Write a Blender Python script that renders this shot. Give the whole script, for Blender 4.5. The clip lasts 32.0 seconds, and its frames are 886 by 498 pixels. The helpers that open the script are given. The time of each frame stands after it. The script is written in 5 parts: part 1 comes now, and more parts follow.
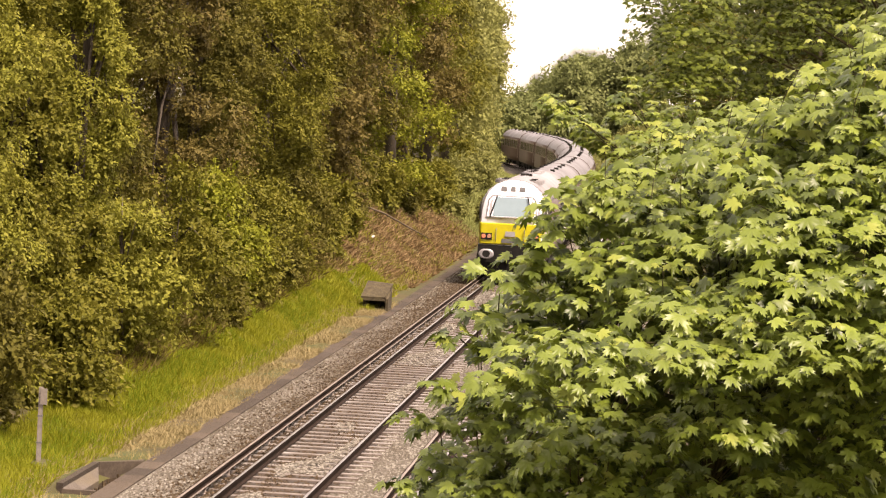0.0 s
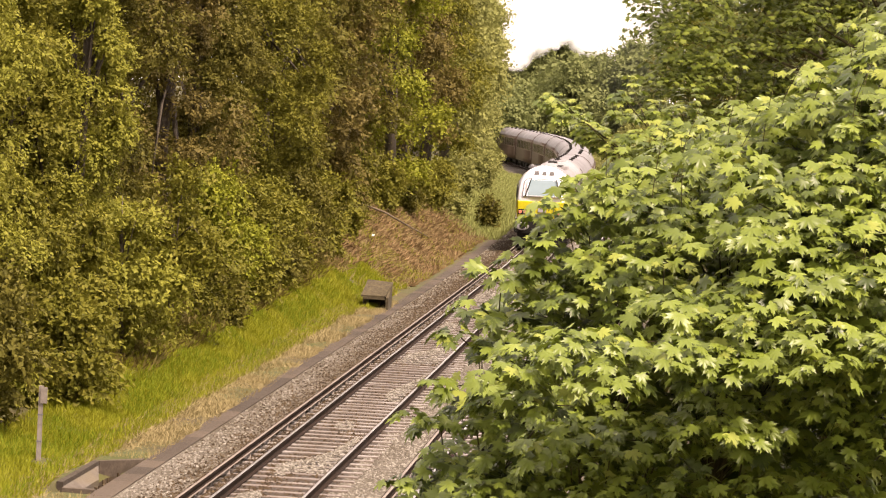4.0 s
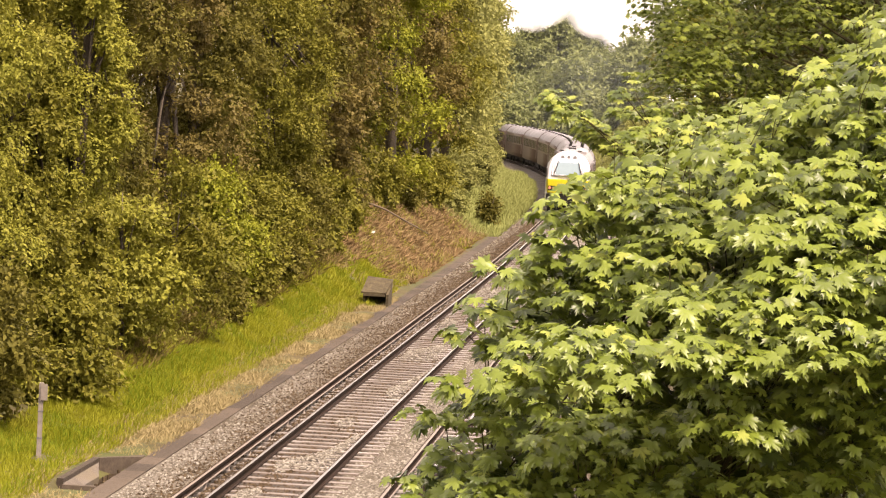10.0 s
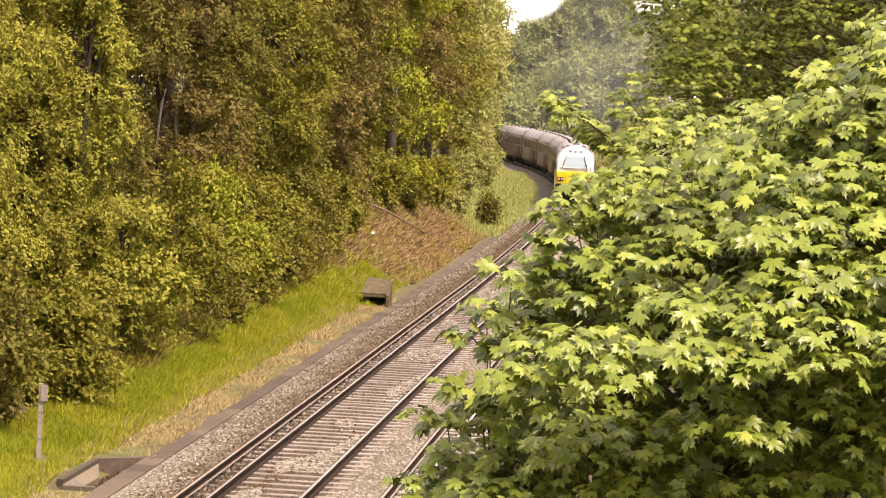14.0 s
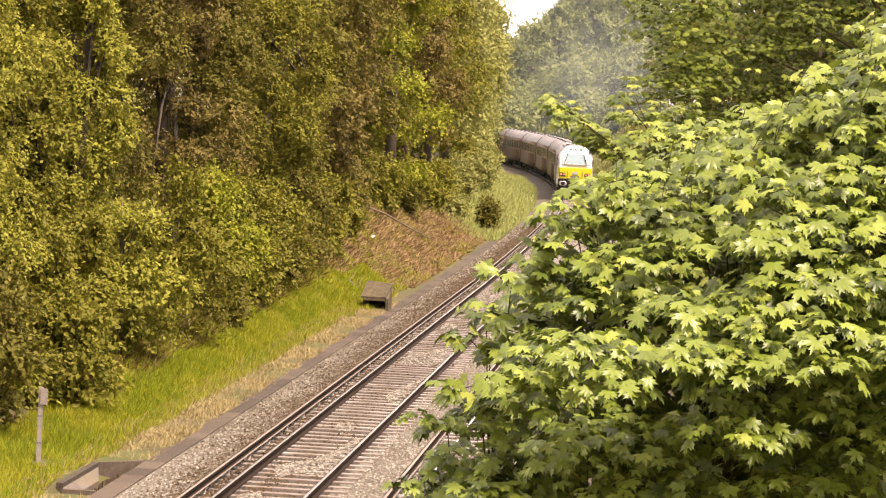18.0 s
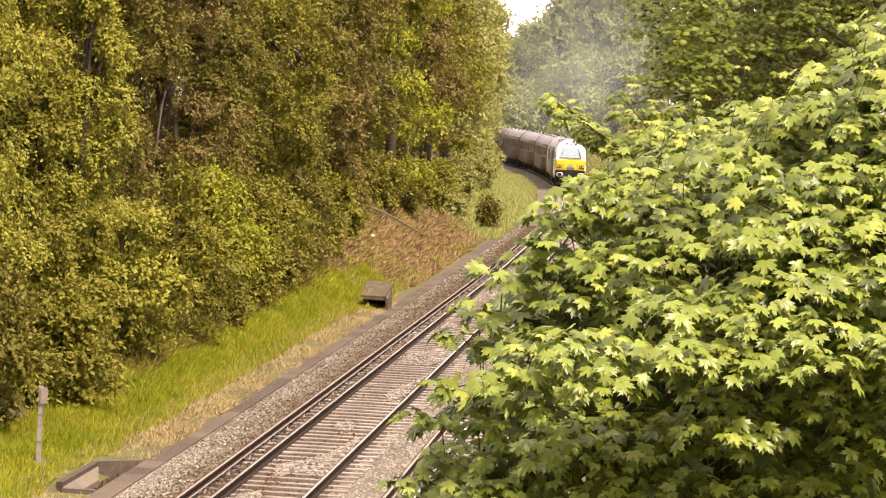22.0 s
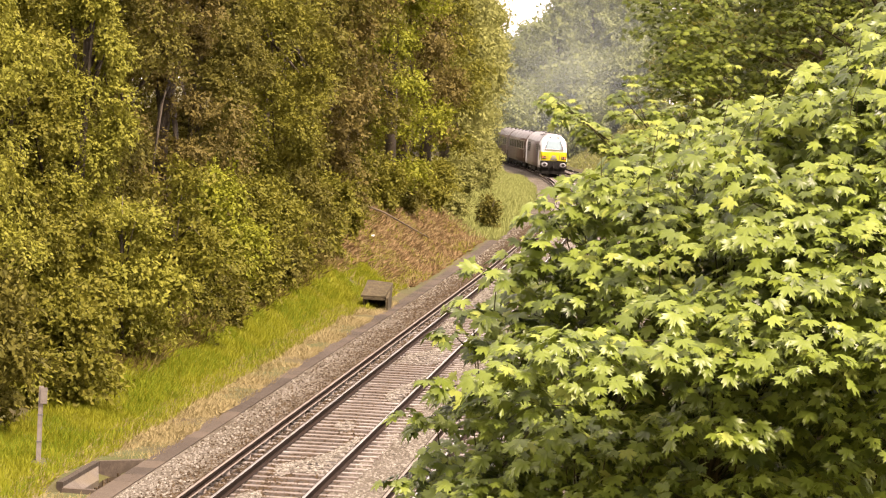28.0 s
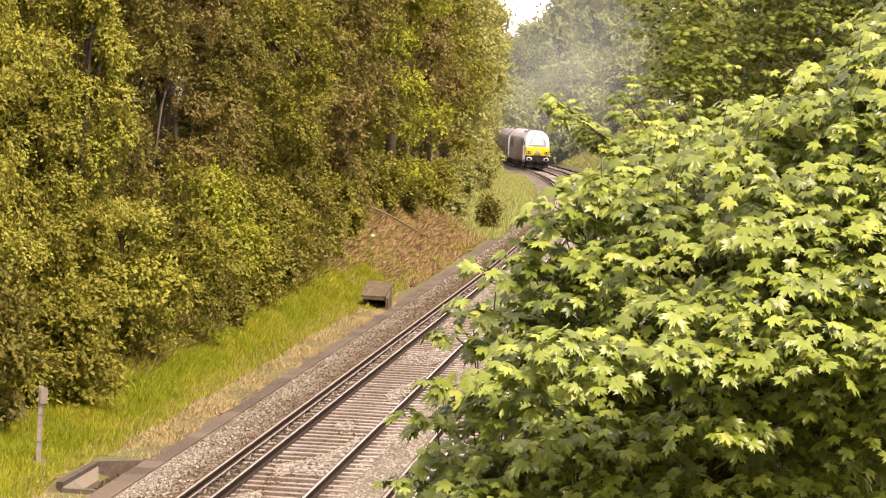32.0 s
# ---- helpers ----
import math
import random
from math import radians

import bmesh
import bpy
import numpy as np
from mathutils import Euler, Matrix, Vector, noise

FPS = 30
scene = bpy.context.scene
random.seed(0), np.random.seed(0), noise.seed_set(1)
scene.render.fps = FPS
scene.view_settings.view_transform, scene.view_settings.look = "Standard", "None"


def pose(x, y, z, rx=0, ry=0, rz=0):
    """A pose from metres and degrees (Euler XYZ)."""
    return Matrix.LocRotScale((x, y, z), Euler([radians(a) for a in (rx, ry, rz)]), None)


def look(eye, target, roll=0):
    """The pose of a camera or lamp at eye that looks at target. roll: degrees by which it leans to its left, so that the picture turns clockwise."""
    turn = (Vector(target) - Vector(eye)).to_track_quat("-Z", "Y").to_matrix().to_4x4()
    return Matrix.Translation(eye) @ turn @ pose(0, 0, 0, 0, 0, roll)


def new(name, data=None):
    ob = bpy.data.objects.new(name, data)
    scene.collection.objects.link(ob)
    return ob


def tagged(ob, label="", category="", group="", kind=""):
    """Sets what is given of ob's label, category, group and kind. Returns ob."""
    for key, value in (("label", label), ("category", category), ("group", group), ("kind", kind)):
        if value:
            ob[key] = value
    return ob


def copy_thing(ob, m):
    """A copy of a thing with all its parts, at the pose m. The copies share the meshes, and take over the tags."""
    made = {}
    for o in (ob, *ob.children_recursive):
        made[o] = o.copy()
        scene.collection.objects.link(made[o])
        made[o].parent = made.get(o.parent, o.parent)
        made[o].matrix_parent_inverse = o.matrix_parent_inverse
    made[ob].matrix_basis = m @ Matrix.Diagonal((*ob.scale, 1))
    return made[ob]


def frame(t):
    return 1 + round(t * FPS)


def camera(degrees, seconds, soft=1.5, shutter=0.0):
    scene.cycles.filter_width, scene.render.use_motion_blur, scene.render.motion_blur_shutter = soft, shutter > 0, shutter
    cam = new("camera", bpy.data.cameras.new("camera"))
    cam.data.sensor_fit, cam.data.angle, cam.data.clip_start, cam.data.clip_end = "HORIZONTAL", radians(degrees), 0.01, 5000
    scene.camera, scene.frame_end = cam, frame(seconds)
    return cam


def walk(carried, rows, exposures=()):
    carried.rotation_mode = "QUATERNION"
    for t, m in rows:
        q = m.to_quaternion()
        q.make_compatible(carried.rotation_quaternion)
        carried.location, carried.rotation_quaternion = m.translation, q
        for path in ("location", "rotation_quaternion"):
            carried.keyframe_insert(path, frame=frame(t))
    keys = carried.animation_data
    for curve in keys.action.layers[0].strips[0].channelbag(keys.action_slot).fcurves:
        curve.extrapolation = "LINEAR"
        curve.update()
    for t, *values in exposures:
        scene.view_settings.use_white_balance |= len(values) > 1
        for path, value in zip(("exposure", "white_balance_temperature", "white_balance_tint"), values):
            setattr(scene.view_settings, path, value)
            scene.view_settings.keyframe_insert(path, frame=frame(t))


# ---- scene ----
# Camera: stands on a bridge beside the cutting, long lens, almost still; only its tilt drifts.
cam = camera(17.83, 32.0, soft=1.2)
EYE = (0.0, 0.0, 7.1)
TILT = 3.1025


def view(dy, dx=0.0):
    """The camera's pose, with its tilt moved by dy and its turn by dx ten-thousandths of a radian times two."""
    return pose(*EYE, 90 - TILT + dy * 0.01146, 0, 0) @ pose(0, 0, 0, 0, 0, 2.9) @ pose(0, 0, 0, 0, dx * 0.01146, 0)


walk(cam, [(0, view(0)), (2.5, view(0)), (3.0, view(-1.5)), (3.5, view(-2)), (5.5, view(-3)), (6.5, view(-3)), (7, view(-4.6)),
           (8, view(-6)), (8.5, view(-7.6)), (9, view(-7.8)), (9.5, view(-6.8)), (10, view(-7.8)), (11, view(-6.8)), (12, view(-7.8)),
           (13, view(-7.8)), (14, view(-6.4)), (14.5, view(-6.2)), (16.5, view(-4.8)), (17, view(-2.6)), (17.5, view(-3)),
           (18, view(0)), (18.5, view(-1.8)), (19, view(-1.8)), (19.5, view(3, 1)), (20, view(1.2)), (20.5, view(0)), (21, view(0.6)),
           (21.5, view(-0.4)), (22, view(-1.6)), (22.5, view(-1.6)), (23, view(0)), (24, view(-2)), (25, view(0)),
           (25.5, view(-3, -1)), (27.5, view(-1.6)), (30, view(-1.6)), (32, view(-1.6))],
     exposures=[(0, 1.1, 7900, 23), (9, 1.28, 7900, 23), (19, 1.42, 7900, 23), (32, 1.44, 7900, 23)])

# Overcast daylight: a pale sky and a wide, weak sun high over the camera's shoulder.
world = bpy.data.worlds.new("world")
scene.world = world
world.use_nodes = True
wn, wl = world.node_tree.nodes, world.node_tree.links
sky = wn.new("ShaderNodeTexSky")
sky.sky_type, sky.sun_disc = "NISHITA", False
sky.sun_elevation, sky.sun_rotation = radians(59), radians(137)
pale = wn.new("ShaderNodeHueSaturation")
pale.inputs["Saturation"].default_value = 0.22
wl.new(sky.outputs[0], pale.inputs["Color"])
cloud = wn.new("ShaderNodeMix")
cloud.data_type = "RGBA"
cloud.inputs["Factor"].default_value = 0.6
cloud.inputs["B"].default_value = (9.0, 9.0, 9.3, 1)
wl.new(pale.outputs[0], cloud.inputs["A"])
wl.new(cloud.outputs["Result"], wn["Background"].inputs["Color"])
wn["Background"].inputs["Strength"].default_value = 0.147
sun = new("sun", bpy.data.lights.new("sun", "SUN"))
sun.data.energy, sun.data.angle, sun.data.color = 5.1, radians(9), (1.0, 0.95, 0.86)
sun.matrix_world = look((13, -14, 31.5), (0, 0, 0))


# ---------------------------------------------------------------- materials
def mat(name, stops, scale=4.0, detail=6.0, rough=0.85, metal=0.0, bump=0.0, bump_scale=40.0, island=0.0, per_object=0.0, spec=0.3,
        second=None, second_scale=0.6, see_through=0.0, grain=0.0, stretch=None):
    """A procedural material: noise through a colour ramp, a second coarse stain, random value per island or object, relief."""
    m = bpy.data.materials.new(name)
    m.use_nodes = True
    n, l = m.node_tree.nodes, m.node_tree.links
    b = n["Principled BSDF"]
    co = n.new("ShaderNodeTexCoord")
    src = co.outputs["Object"]
    if stretch:
        mp = n.new("ShaderNodeMapping")
        mp.inputs["Scale"].default_value = stretch
        l.new(src, mp.inputs["Vector"])
        src = mp.outputs[0]
    tex = n.new("ShaderNodeTexNoise")
    tex.inputs["Scale"].default_value, tex.inputs["Detail"].default_value = scale, detail
    tex.inputs["Roughness"].default_value = 0.65
    l.new(src, tex.inputs["Vector"])
    ramp = n.new("ShaderNodeValToRGB")
    ramp.color_ramp.elements.remove(ramp.color_ramp.elements[1])
    for i, (p, c) in enumerate(stops):
        e = ramp.color_ramp.elements[0] if i == 0 else ramp.color_ramp.elements.new(p)
        e.position, e.color = p, (*c, 1)
    fac = tex.outputs["Fac"]
    if island or per_object:
        rnd = n.new("ShaderNodeNewGeometry").outputs["Random Per Island"] if island else n.new("ShaderNodeObjectInfo").outputs["Random"]
        mx = n.new("ShaderNodeMix")
        mx.inputs[0].default_value = island or per_object
        l.new(fac, mx.inputs[2])
        l.new(rnd, mx.inputs[3])
        fac = mx.outputs[0]
    l.new(fac, ramp.inputs[0])
    col = ramp.outputs[0]
    if second:
        t2 = n.new("ShaderNodeTexNoise")
        t2.inputs["Scale"].default_value, t2.inputs["Detail"].default_value = second_scale, 4
        l.new(co.outputs["Object"], t2.inputs["Vector"])
        r2 = n.new("ShaderNodeValToRGB")
        r2.color_ramp.elements[0].position, r2.color_ramp.elements[1].position = 0.42, 0.62
        l.new(t2.outputs["Fac"], r2.inputs[0])
        m2 = n.new("ShaderNodeMix")
        m2.data_type = "RGBA"
        m2.inputs["B"].default_value = (*second, 1)
        l.new(r2.outputs[0], m2.inputs["Factor"])
        l.new(col, m2.inputs["A"])
        col = m2.outputs["Result"]
    l.new(col, b.inputs["Base Color"])
    b.inputs["Roughness"].default_value, b.inputs["Metallic"].default_value = rough, metal
    b.inputs["Specular IOR Level"].default_value = spec
    if bump:
        t3 = n.new("ShaderNodeTexNoise")
        t3.inputs["Scale"].default_value, t3.inputs["Detail"].default_value = bump_scale, 5
        l.new(src, t3.inputs["Vector"])
        bp = n.new("ShaderNodeBump")
        bp.inputs["Strength"].default_value, bp.inputs["Distance"].default_value = bump, 0.03
        l.new(t3.outputs["Fac"], bp.inputs["Height"])
        l.new(bp.outputs[0], b.inputs["Normal"])
    if see_through:
        tr = n.new("ShaderNodeBsdfTranslucent")
        l.new(col, tr.inputs["Color"])
        ms = n.new("ShaderNodeMixShader")
        ms.inputs[0].default_value = see_through
        l.new(b.outputs[0], ms.inputs[1])
        l.new(tr.outputs[0], ms.inputs[2])
        l.new(ms.outputs[0], n["Material Output"].inputs["Surface"])
    return m


def leaf_mat(name, dark, mid, light, rough=0.6, island=0.24, glow=0.35, spec=0.12, scale=3.0):
    dark, mid, light = ((c[0] * 0.94, c[1] * 0.81, c[2] * 0.70) for c in (dark, mid, light))
    return mat(name, [(0.1, dark), (0.5, mid), (0.92, light)], scale=scale, detail=3, rough=rough, island=island, spec=spec, see_through=glow)


def steam_mat(name, low, high, scale, fill=1.0, tone=(0.97, 0.975, 0.99)):
    """White water vapour: matt white that lets part of the light straight through, thinning out from its middle; fill: how far the dense middle reaches."""
    m = bpy.data.materials.new(name)
    m.use_nodes = True
    n, l = m.node_tree.nodes, m.node_tree.links
    n.remove(n["Principled BSDF"])
    d, t, clear, a, mx = (n.new("ShaderNode" + k) for k in ("BsdfDiffuse", "BsdfTranslucent", "BsdfTransparent", "MixShader", "MixShader"))
    d.inputs[0].default_value = t.inputs[0].default_value = (*tone, 1)
    a.inputs[0].default_value = 0.5
    l.new(d.outputs[0], a.inputs[1])
    l.new(t.outputs[0], a.inputs[2])
    co = n.new("ShaderNodeTexCoord").outputs["Object"]
    tex = n.new("ShaderNodeTexNoise")
    tex.inputs["Scale"].default_value, tex.inputs["Detail"].default_value = scale, 5
    l.new(co, tex.inputs["Vector"])
    mr = n.new("ShaderNodeMapRange")
    mr.inputs["From Min"].default_value, mr.inputs["From Max"].default_value = 0.32, 0.68
    mr.inputs["To Min"].default_value, mr.inputs["To Max"].default_value = low, high
    l.new(tex.outputs["Fac"], mr.inputs["Value"])
    amount = mr.outputs[0]
    g = n.new("ShaderNodeTexGradient")
    g.gradient_type = "SPHERICAL"
    l.new(co, g.inputs["Vector"])
    mul = n.new("ShaderNodeMath")
    mul.operation, mul.use_clamp = "MULTIPLY", True
    l.new(amount, mul.inputs[0])
    l.new(g.outputs["Fac"], mul.inputs[1])
    core = n.new("ShaderNodeMath")
    core.operation, core.use_clamp = "MULTIPLY", True
    l.new(mul.outputs[0], core.inputs[0])
    core.inputs[1].default_value = fill
    amount = core.outputs[0]
    l.new(amount, mx.inputs[0])
    l.new(clear.outputs[0], mx.inputs[1])
    l.new(a.outputs[0], mx.inputs[2])
    l.new(mx.outputs[0], n["Material Output"].inputs["Surface"])
    return m


M_EARTH = mat("bank_soil", [(0.3, (0.03, 0.01925, 0.009)), (0.5, (0.06, 0.04125, 0.01575)), (0.7, (0.06, 0.066, 0.0135))], scale=1.5, bump=0.6, bump_scale=9,
              second=(0.042, 0.04675, 0.009), second_scale=0.25)
M_BALLAST = mat("ballast_bed", [(0.3, (0.022, 0.017, 0.012)), (0.5, (0.07, 0.056, 0.042)), (0.72, (0.155, 0.135, 0.112))], scale=14, bump=1.0, bump_scale=22,
                second=(0.04, 0.028, 0.015), second_scale=0.5)
M_STONE = mat("ballast_stone", [(0.12, (0.05, 0.042, 0.033)), (0.5, (0.11, 0.096, 0.077)), (0.88, (0.205, 0.19, 0.165))], scale=3, island=0.7, rough=0.9, spec=0.15)
M_STONE_RUST = mat("rust_stained_stone", [(0.12, (0.012, 0.0075, 0.004)), (0.5, (0.038, 0.025, 0.014)), (0.88, (0.078, 0.056, 0.034))], scale=3, island=0.65, rough=0.9, spec=0.1)
M_STAIN_SHADE = mat("stained_shaded_ballast", [(0.3, (0.012, 0.009, 0.007)), (0.55, (0.035, 0.026, 0.02)), (0.75, (0.085, 0.068, 0.054))], scale=22, bump=1.0, bump_scale=30)
M_SCRAP = mat("scrap_paper", [(0.3, (0.55, 0.54, 0.53)), (0.7, (0.66, 0.65, 0.64))], scale=8)
M_CONCRETE = mat("sleeper_concrete", [(0.3, (0.10, 0.08, 0.07)), (0.5, (0.18, 0.155, 0.14)), (0.7, (0.28, 0.255, 0.24))], scale=5, per_object=0.45, bump=0.15, rough=0.5, spec=0.5,
                 second=(0.10, 0.075, 0.058), second_scale=1.3)
M_TROUGH = mat("trough_concrete", [(0.3, (0.026, 0.018, 0.012)), (0.5, (0.043, 0.031, 0.022)), (0.7, (0.070, 0.052, 0.037))], scale=9, per_object=0.3, bump=0.4)
M_LEDGE = mat("pale_concrete", [(0.3, (0.06, 0.048, 0.038)), (0.7, (0.105, 0.086, 0.07))], scale=4, bump=0.4, second=(0.09, 0.07, 0.045), second_scale=1.5)
M_OLDCONC = mat("mossy_concrete", [(0.3, (0.028, 0.021, 0.010)), (0.5, (0.048, 0.036, 0.018)), (0.7, (0.075, 0.058, 0.031))], scale=6, bump=0.5)
M_RUST = mat("rail_rust", [(0.3, (0.008, 0.005, 0.0038)), (0.6, (0.022, 0.013, 0.009))], scale=6, rough=0.85, bump=0.2, spec=0.1)
M_HEAD = mat("rail_head_steel", [(0.3, (0.24, 0.215, 0.20)), (0.7, (0.40, 0.37, 0.35))], scale=8, rough=0.35, metal=0.85, spec=0.4)
M_PALEHEAD = mat("conductor_head_steel", [(0.3, (0.11, 0.085, 0.07)), (0.7, (0.19, 0.155, 0.13))], scale=8, rough=0.55, metal=0.2, spec=0.25)
M_POT = mat("insulator_ceramic", [(0.3, (0.15, 0.12, 0.102)), (0.7, (0.252, 0.222, 0.198))], scale=12, rough=0.4)
M_POST = mat("weathered_post", [(0.3, (0.11, 0.092, 0.078)), (0.7, (0.20, 0.17, 0.145))], scale=7, bump=0.3)
M_BARK = mat("bark", [(0.3, (0.024, 0.018, 0.0132)), (0.6, (0.066, 0.051, 0.036)), (0.8, (0.096, 0.084, 0.06))], scale=5, bump=0.8, stretch=(1, 1, 0.25))
M_TWIG = mat("twig_bark", [(0.3, (0.022, 0.018, 0.008)), (0.7, (0.05, 0.042, 0.016))], scale=9, spec=0.1)
M_DEADWOOD = mat("dead_wood", [(0.3, (0.07, 0.05, 0.032)), (0.7, (0.14, 0.105, 0.07))], scale=9, bump=0.4)
M_MAPLE = leaf_mat("maple_leaf", (0.034, 0.06, 0.009), (0.112, 0.172, 0.024), (0.188, 0.272, 0.048), rough=0.42, island=0.8, glow=0.3, spec=0.38)
M_MAPLE_YOUNG = leaf_mat("young_maple_leaf", (0.17, 0.235, 0.045), (0.24, 0.315, 0.08), (0.31, 0.385, 0.13), rough=0.45, glow=0.38)
M_SYC = leaf_mat("sycamore_leaf", (0.028, 0.048, 0.006), (0.068, 0.102, 0.012), (0.145, 0.195, 0.027), glow=0.22, rough=0.5, island=0.5, spec=0.16)
M_LEAF = {
    "yellow": leaf_mat("willow_leaf", (0.115, 0.143, 0.021), (0.19, 0.218, 0.037), (0.29, 0.307, 0.068)),
    "green": leaf_mat("hazel_leaf", (0.058, 0.073, 0.012), (0.128, 0.142, 0.022), (0.245, 0.248, 0.052)),
    "olive": leaf_mat("hawthorn_leaf", (0.05, 0.055, 0.012), (0.10, 0.105, 0.022), (0.19, 0.185, 0.045)),
    "brown": leaf_mat("rusty_leaf", (0.06, 0.054, 0.018), (0.115, 0.104, 0.032), (0.19, 0.172, 0.06)),
    "lime": leaf_mat("lime_leaf", (0.08, 0.11, 0.012), (0.17, 0.21, 0.024), (0.29, 0.33, 0.05)),
    # pale leaf tone with the haze along the bend put into the colour
    "pale": leaf_mat("hazed_ash_leaf", (0.115, 0.142, 0.05), (0.192, 0.225, 0.078), (0.285, 0.32, 0.12), island=0.15),
    # shade inside the wood and crowns is put into this dark leaf colour
    "dark": leaf_mat("shade_dark_leaf", (0.02, 0.024, 0.006), (0.04, 0.043, 0.01), (0.085, 0.085, 0.022)),
    # distance haze is put into these paler, less saturated leaf colours
    "far": leaf_mat("hazed_far_leaf", (0.09, 0.128, 0.048), (0.15, 0.195, 0.08), (0.225, 0.272, 0.12), glow=0.35, island=0.12),
}
M_GRASS = leaf_mat("grass", (0.135, 0.18, 0.014), (0.20, 0.242, 0.022), (0.265, 0.292, 0.042), rough=0.6, glow=0.3, island=0.14, scale=0.8)
M_FRESH = leaf_mat("fresh_grass", (0.085, 0.15, 0.011), (0.13, 0.20, 0.016), (0.19, 0.26, 0.028), rough=0.6, glow=0.3, island=0.2)
M_PALEGRASS = leaf_mat("pale_grass", (0.17, 0.225, 0.08), (0.24, 0.30, 0.115), (0.32, 0.38, 0.16), rough=0.7, glow=0.25)
M_STRAW = leaf_mat("dry_grass", (0.16, 0.145, 0.08), (0.25, 0.23, 0.13), (0.34, 0.32, 0.2), rough=0.7, glow=0.15)
M_BRACKEN = leaf_mat("dead_bracken", (0.075, 0.055, 0.028), (0.165, 0.122, 0.066), (0.32, 0.25, 0.155), rough=0.8, glow=0.1, island=0.5)
M_STEAM = steam_mat("steam", 0.45, 1.0, 2.2, 3.4)
# bluish tone: the cool tint of shaded vapour is put into the colour
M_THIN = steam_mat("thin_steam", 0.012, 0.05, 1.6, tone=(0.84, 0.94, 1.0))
M_WHITE = mat("white_paint", [(0.3, (0.62, 0.60, 0.63)), (0.7, (0.72, 0.70, 0.73))], scale=2, rough=0.35, spec=0.4)
M_YELLOW = mat("warning_yellow_paint", [(0.3, (0.34, 0.295, 0.008)), (0.7, (0.42, 0.37, 0.012))], scale=3, rough=0.35, spec=0.4)
M_SILVER = mat("grey_mauve_paint", [(0.3, (0.10, 0.072, 0.07)), (0.7, (0.14, 0.105, 0.10))], scale=2, rough=0.4, spec=0.4)
M_ROOF = mat("grey_roof_paint", [(0.3, (0.15, 0.141, 0.146)), (0.7, (0.23, 0.216, 0.222))], scale=1.5, rough=0.5, spec=0.4, second=(0.14, 0.125, 0.12), second_scale=0.5)
M_COACHROOF = mat("coach_roof_paint", [(0.3, (0.11, 0.102, 0.106)), (0.7, (0.18, 0.168, 0.172))], scale=1.5, rough=0.55, second=(0.085, 0.076, 0.076), second_scale=0.5)
M_BLACK = mat("black_underframe", [(0.3, (0.005, 0.0045, 0.004)), (0.7, (0.016, 0.014, 0.012))], scale=4, rough=0.8, spec=0.15)
M_COACH = mat("brown_coach_paint", [(0.3, (0.055, 0.034, 0.025)), (0.7, (0.08, 0.052, 0.039))], scale=1.5, rough=0.45, spec=0.3)
M_CREAM = mat("cream_coach_paint", [(0.3, (0.095, 0.066, 0.042)), (0.7, (0.13, 0.094, 0.06))], scale=1.5, rough=0.45, spec=0.3)
M_STEEL = mat("buffer_steel", [(0.3, (0.19, 0.175, 0.18)), (0.7, (0.28, 0.265, 0.27))], scale=5, rough=0.45, metal=0.3)
M_LAMP = mat("lamp_glass", [(0.3, (0.5, 0.16, 0.10)), (0.7, (0.65, 0.25, 0.15))], scale=5, rough=0.15, spec=0.6)
M_LENS = mat("lamp_lens", [(0.3, (0.26, 0.12, 0.08)), (0.7, (0.36, 0.18, 0.12))], scale=5, rough=0.15, spec=0.5)
# glass base colour lightened to hold the windows' reflected daylight
M_GLASS = mat("dark_glass", [(0.3, (0.04, 0.034, 0.028)), (0.7, (0.07, 0.058, 0.048))], scale=2, rough=0.2, spec=0.35)
M_SCREEN = mat("windscreen_glass", [(0.3, (0.12, 0.17, 0.19)), (0.7, (0.17, 0.23, 0.255))], scale=0.6, rough=0.1, spec=0.8)
M_GREY = mat("dark_grey_plastic", [(0.3, (0.06, 0.055, 0.055)), (0.7, (0.1, 0.095, 0.095))], scale=5, rough=0.5)


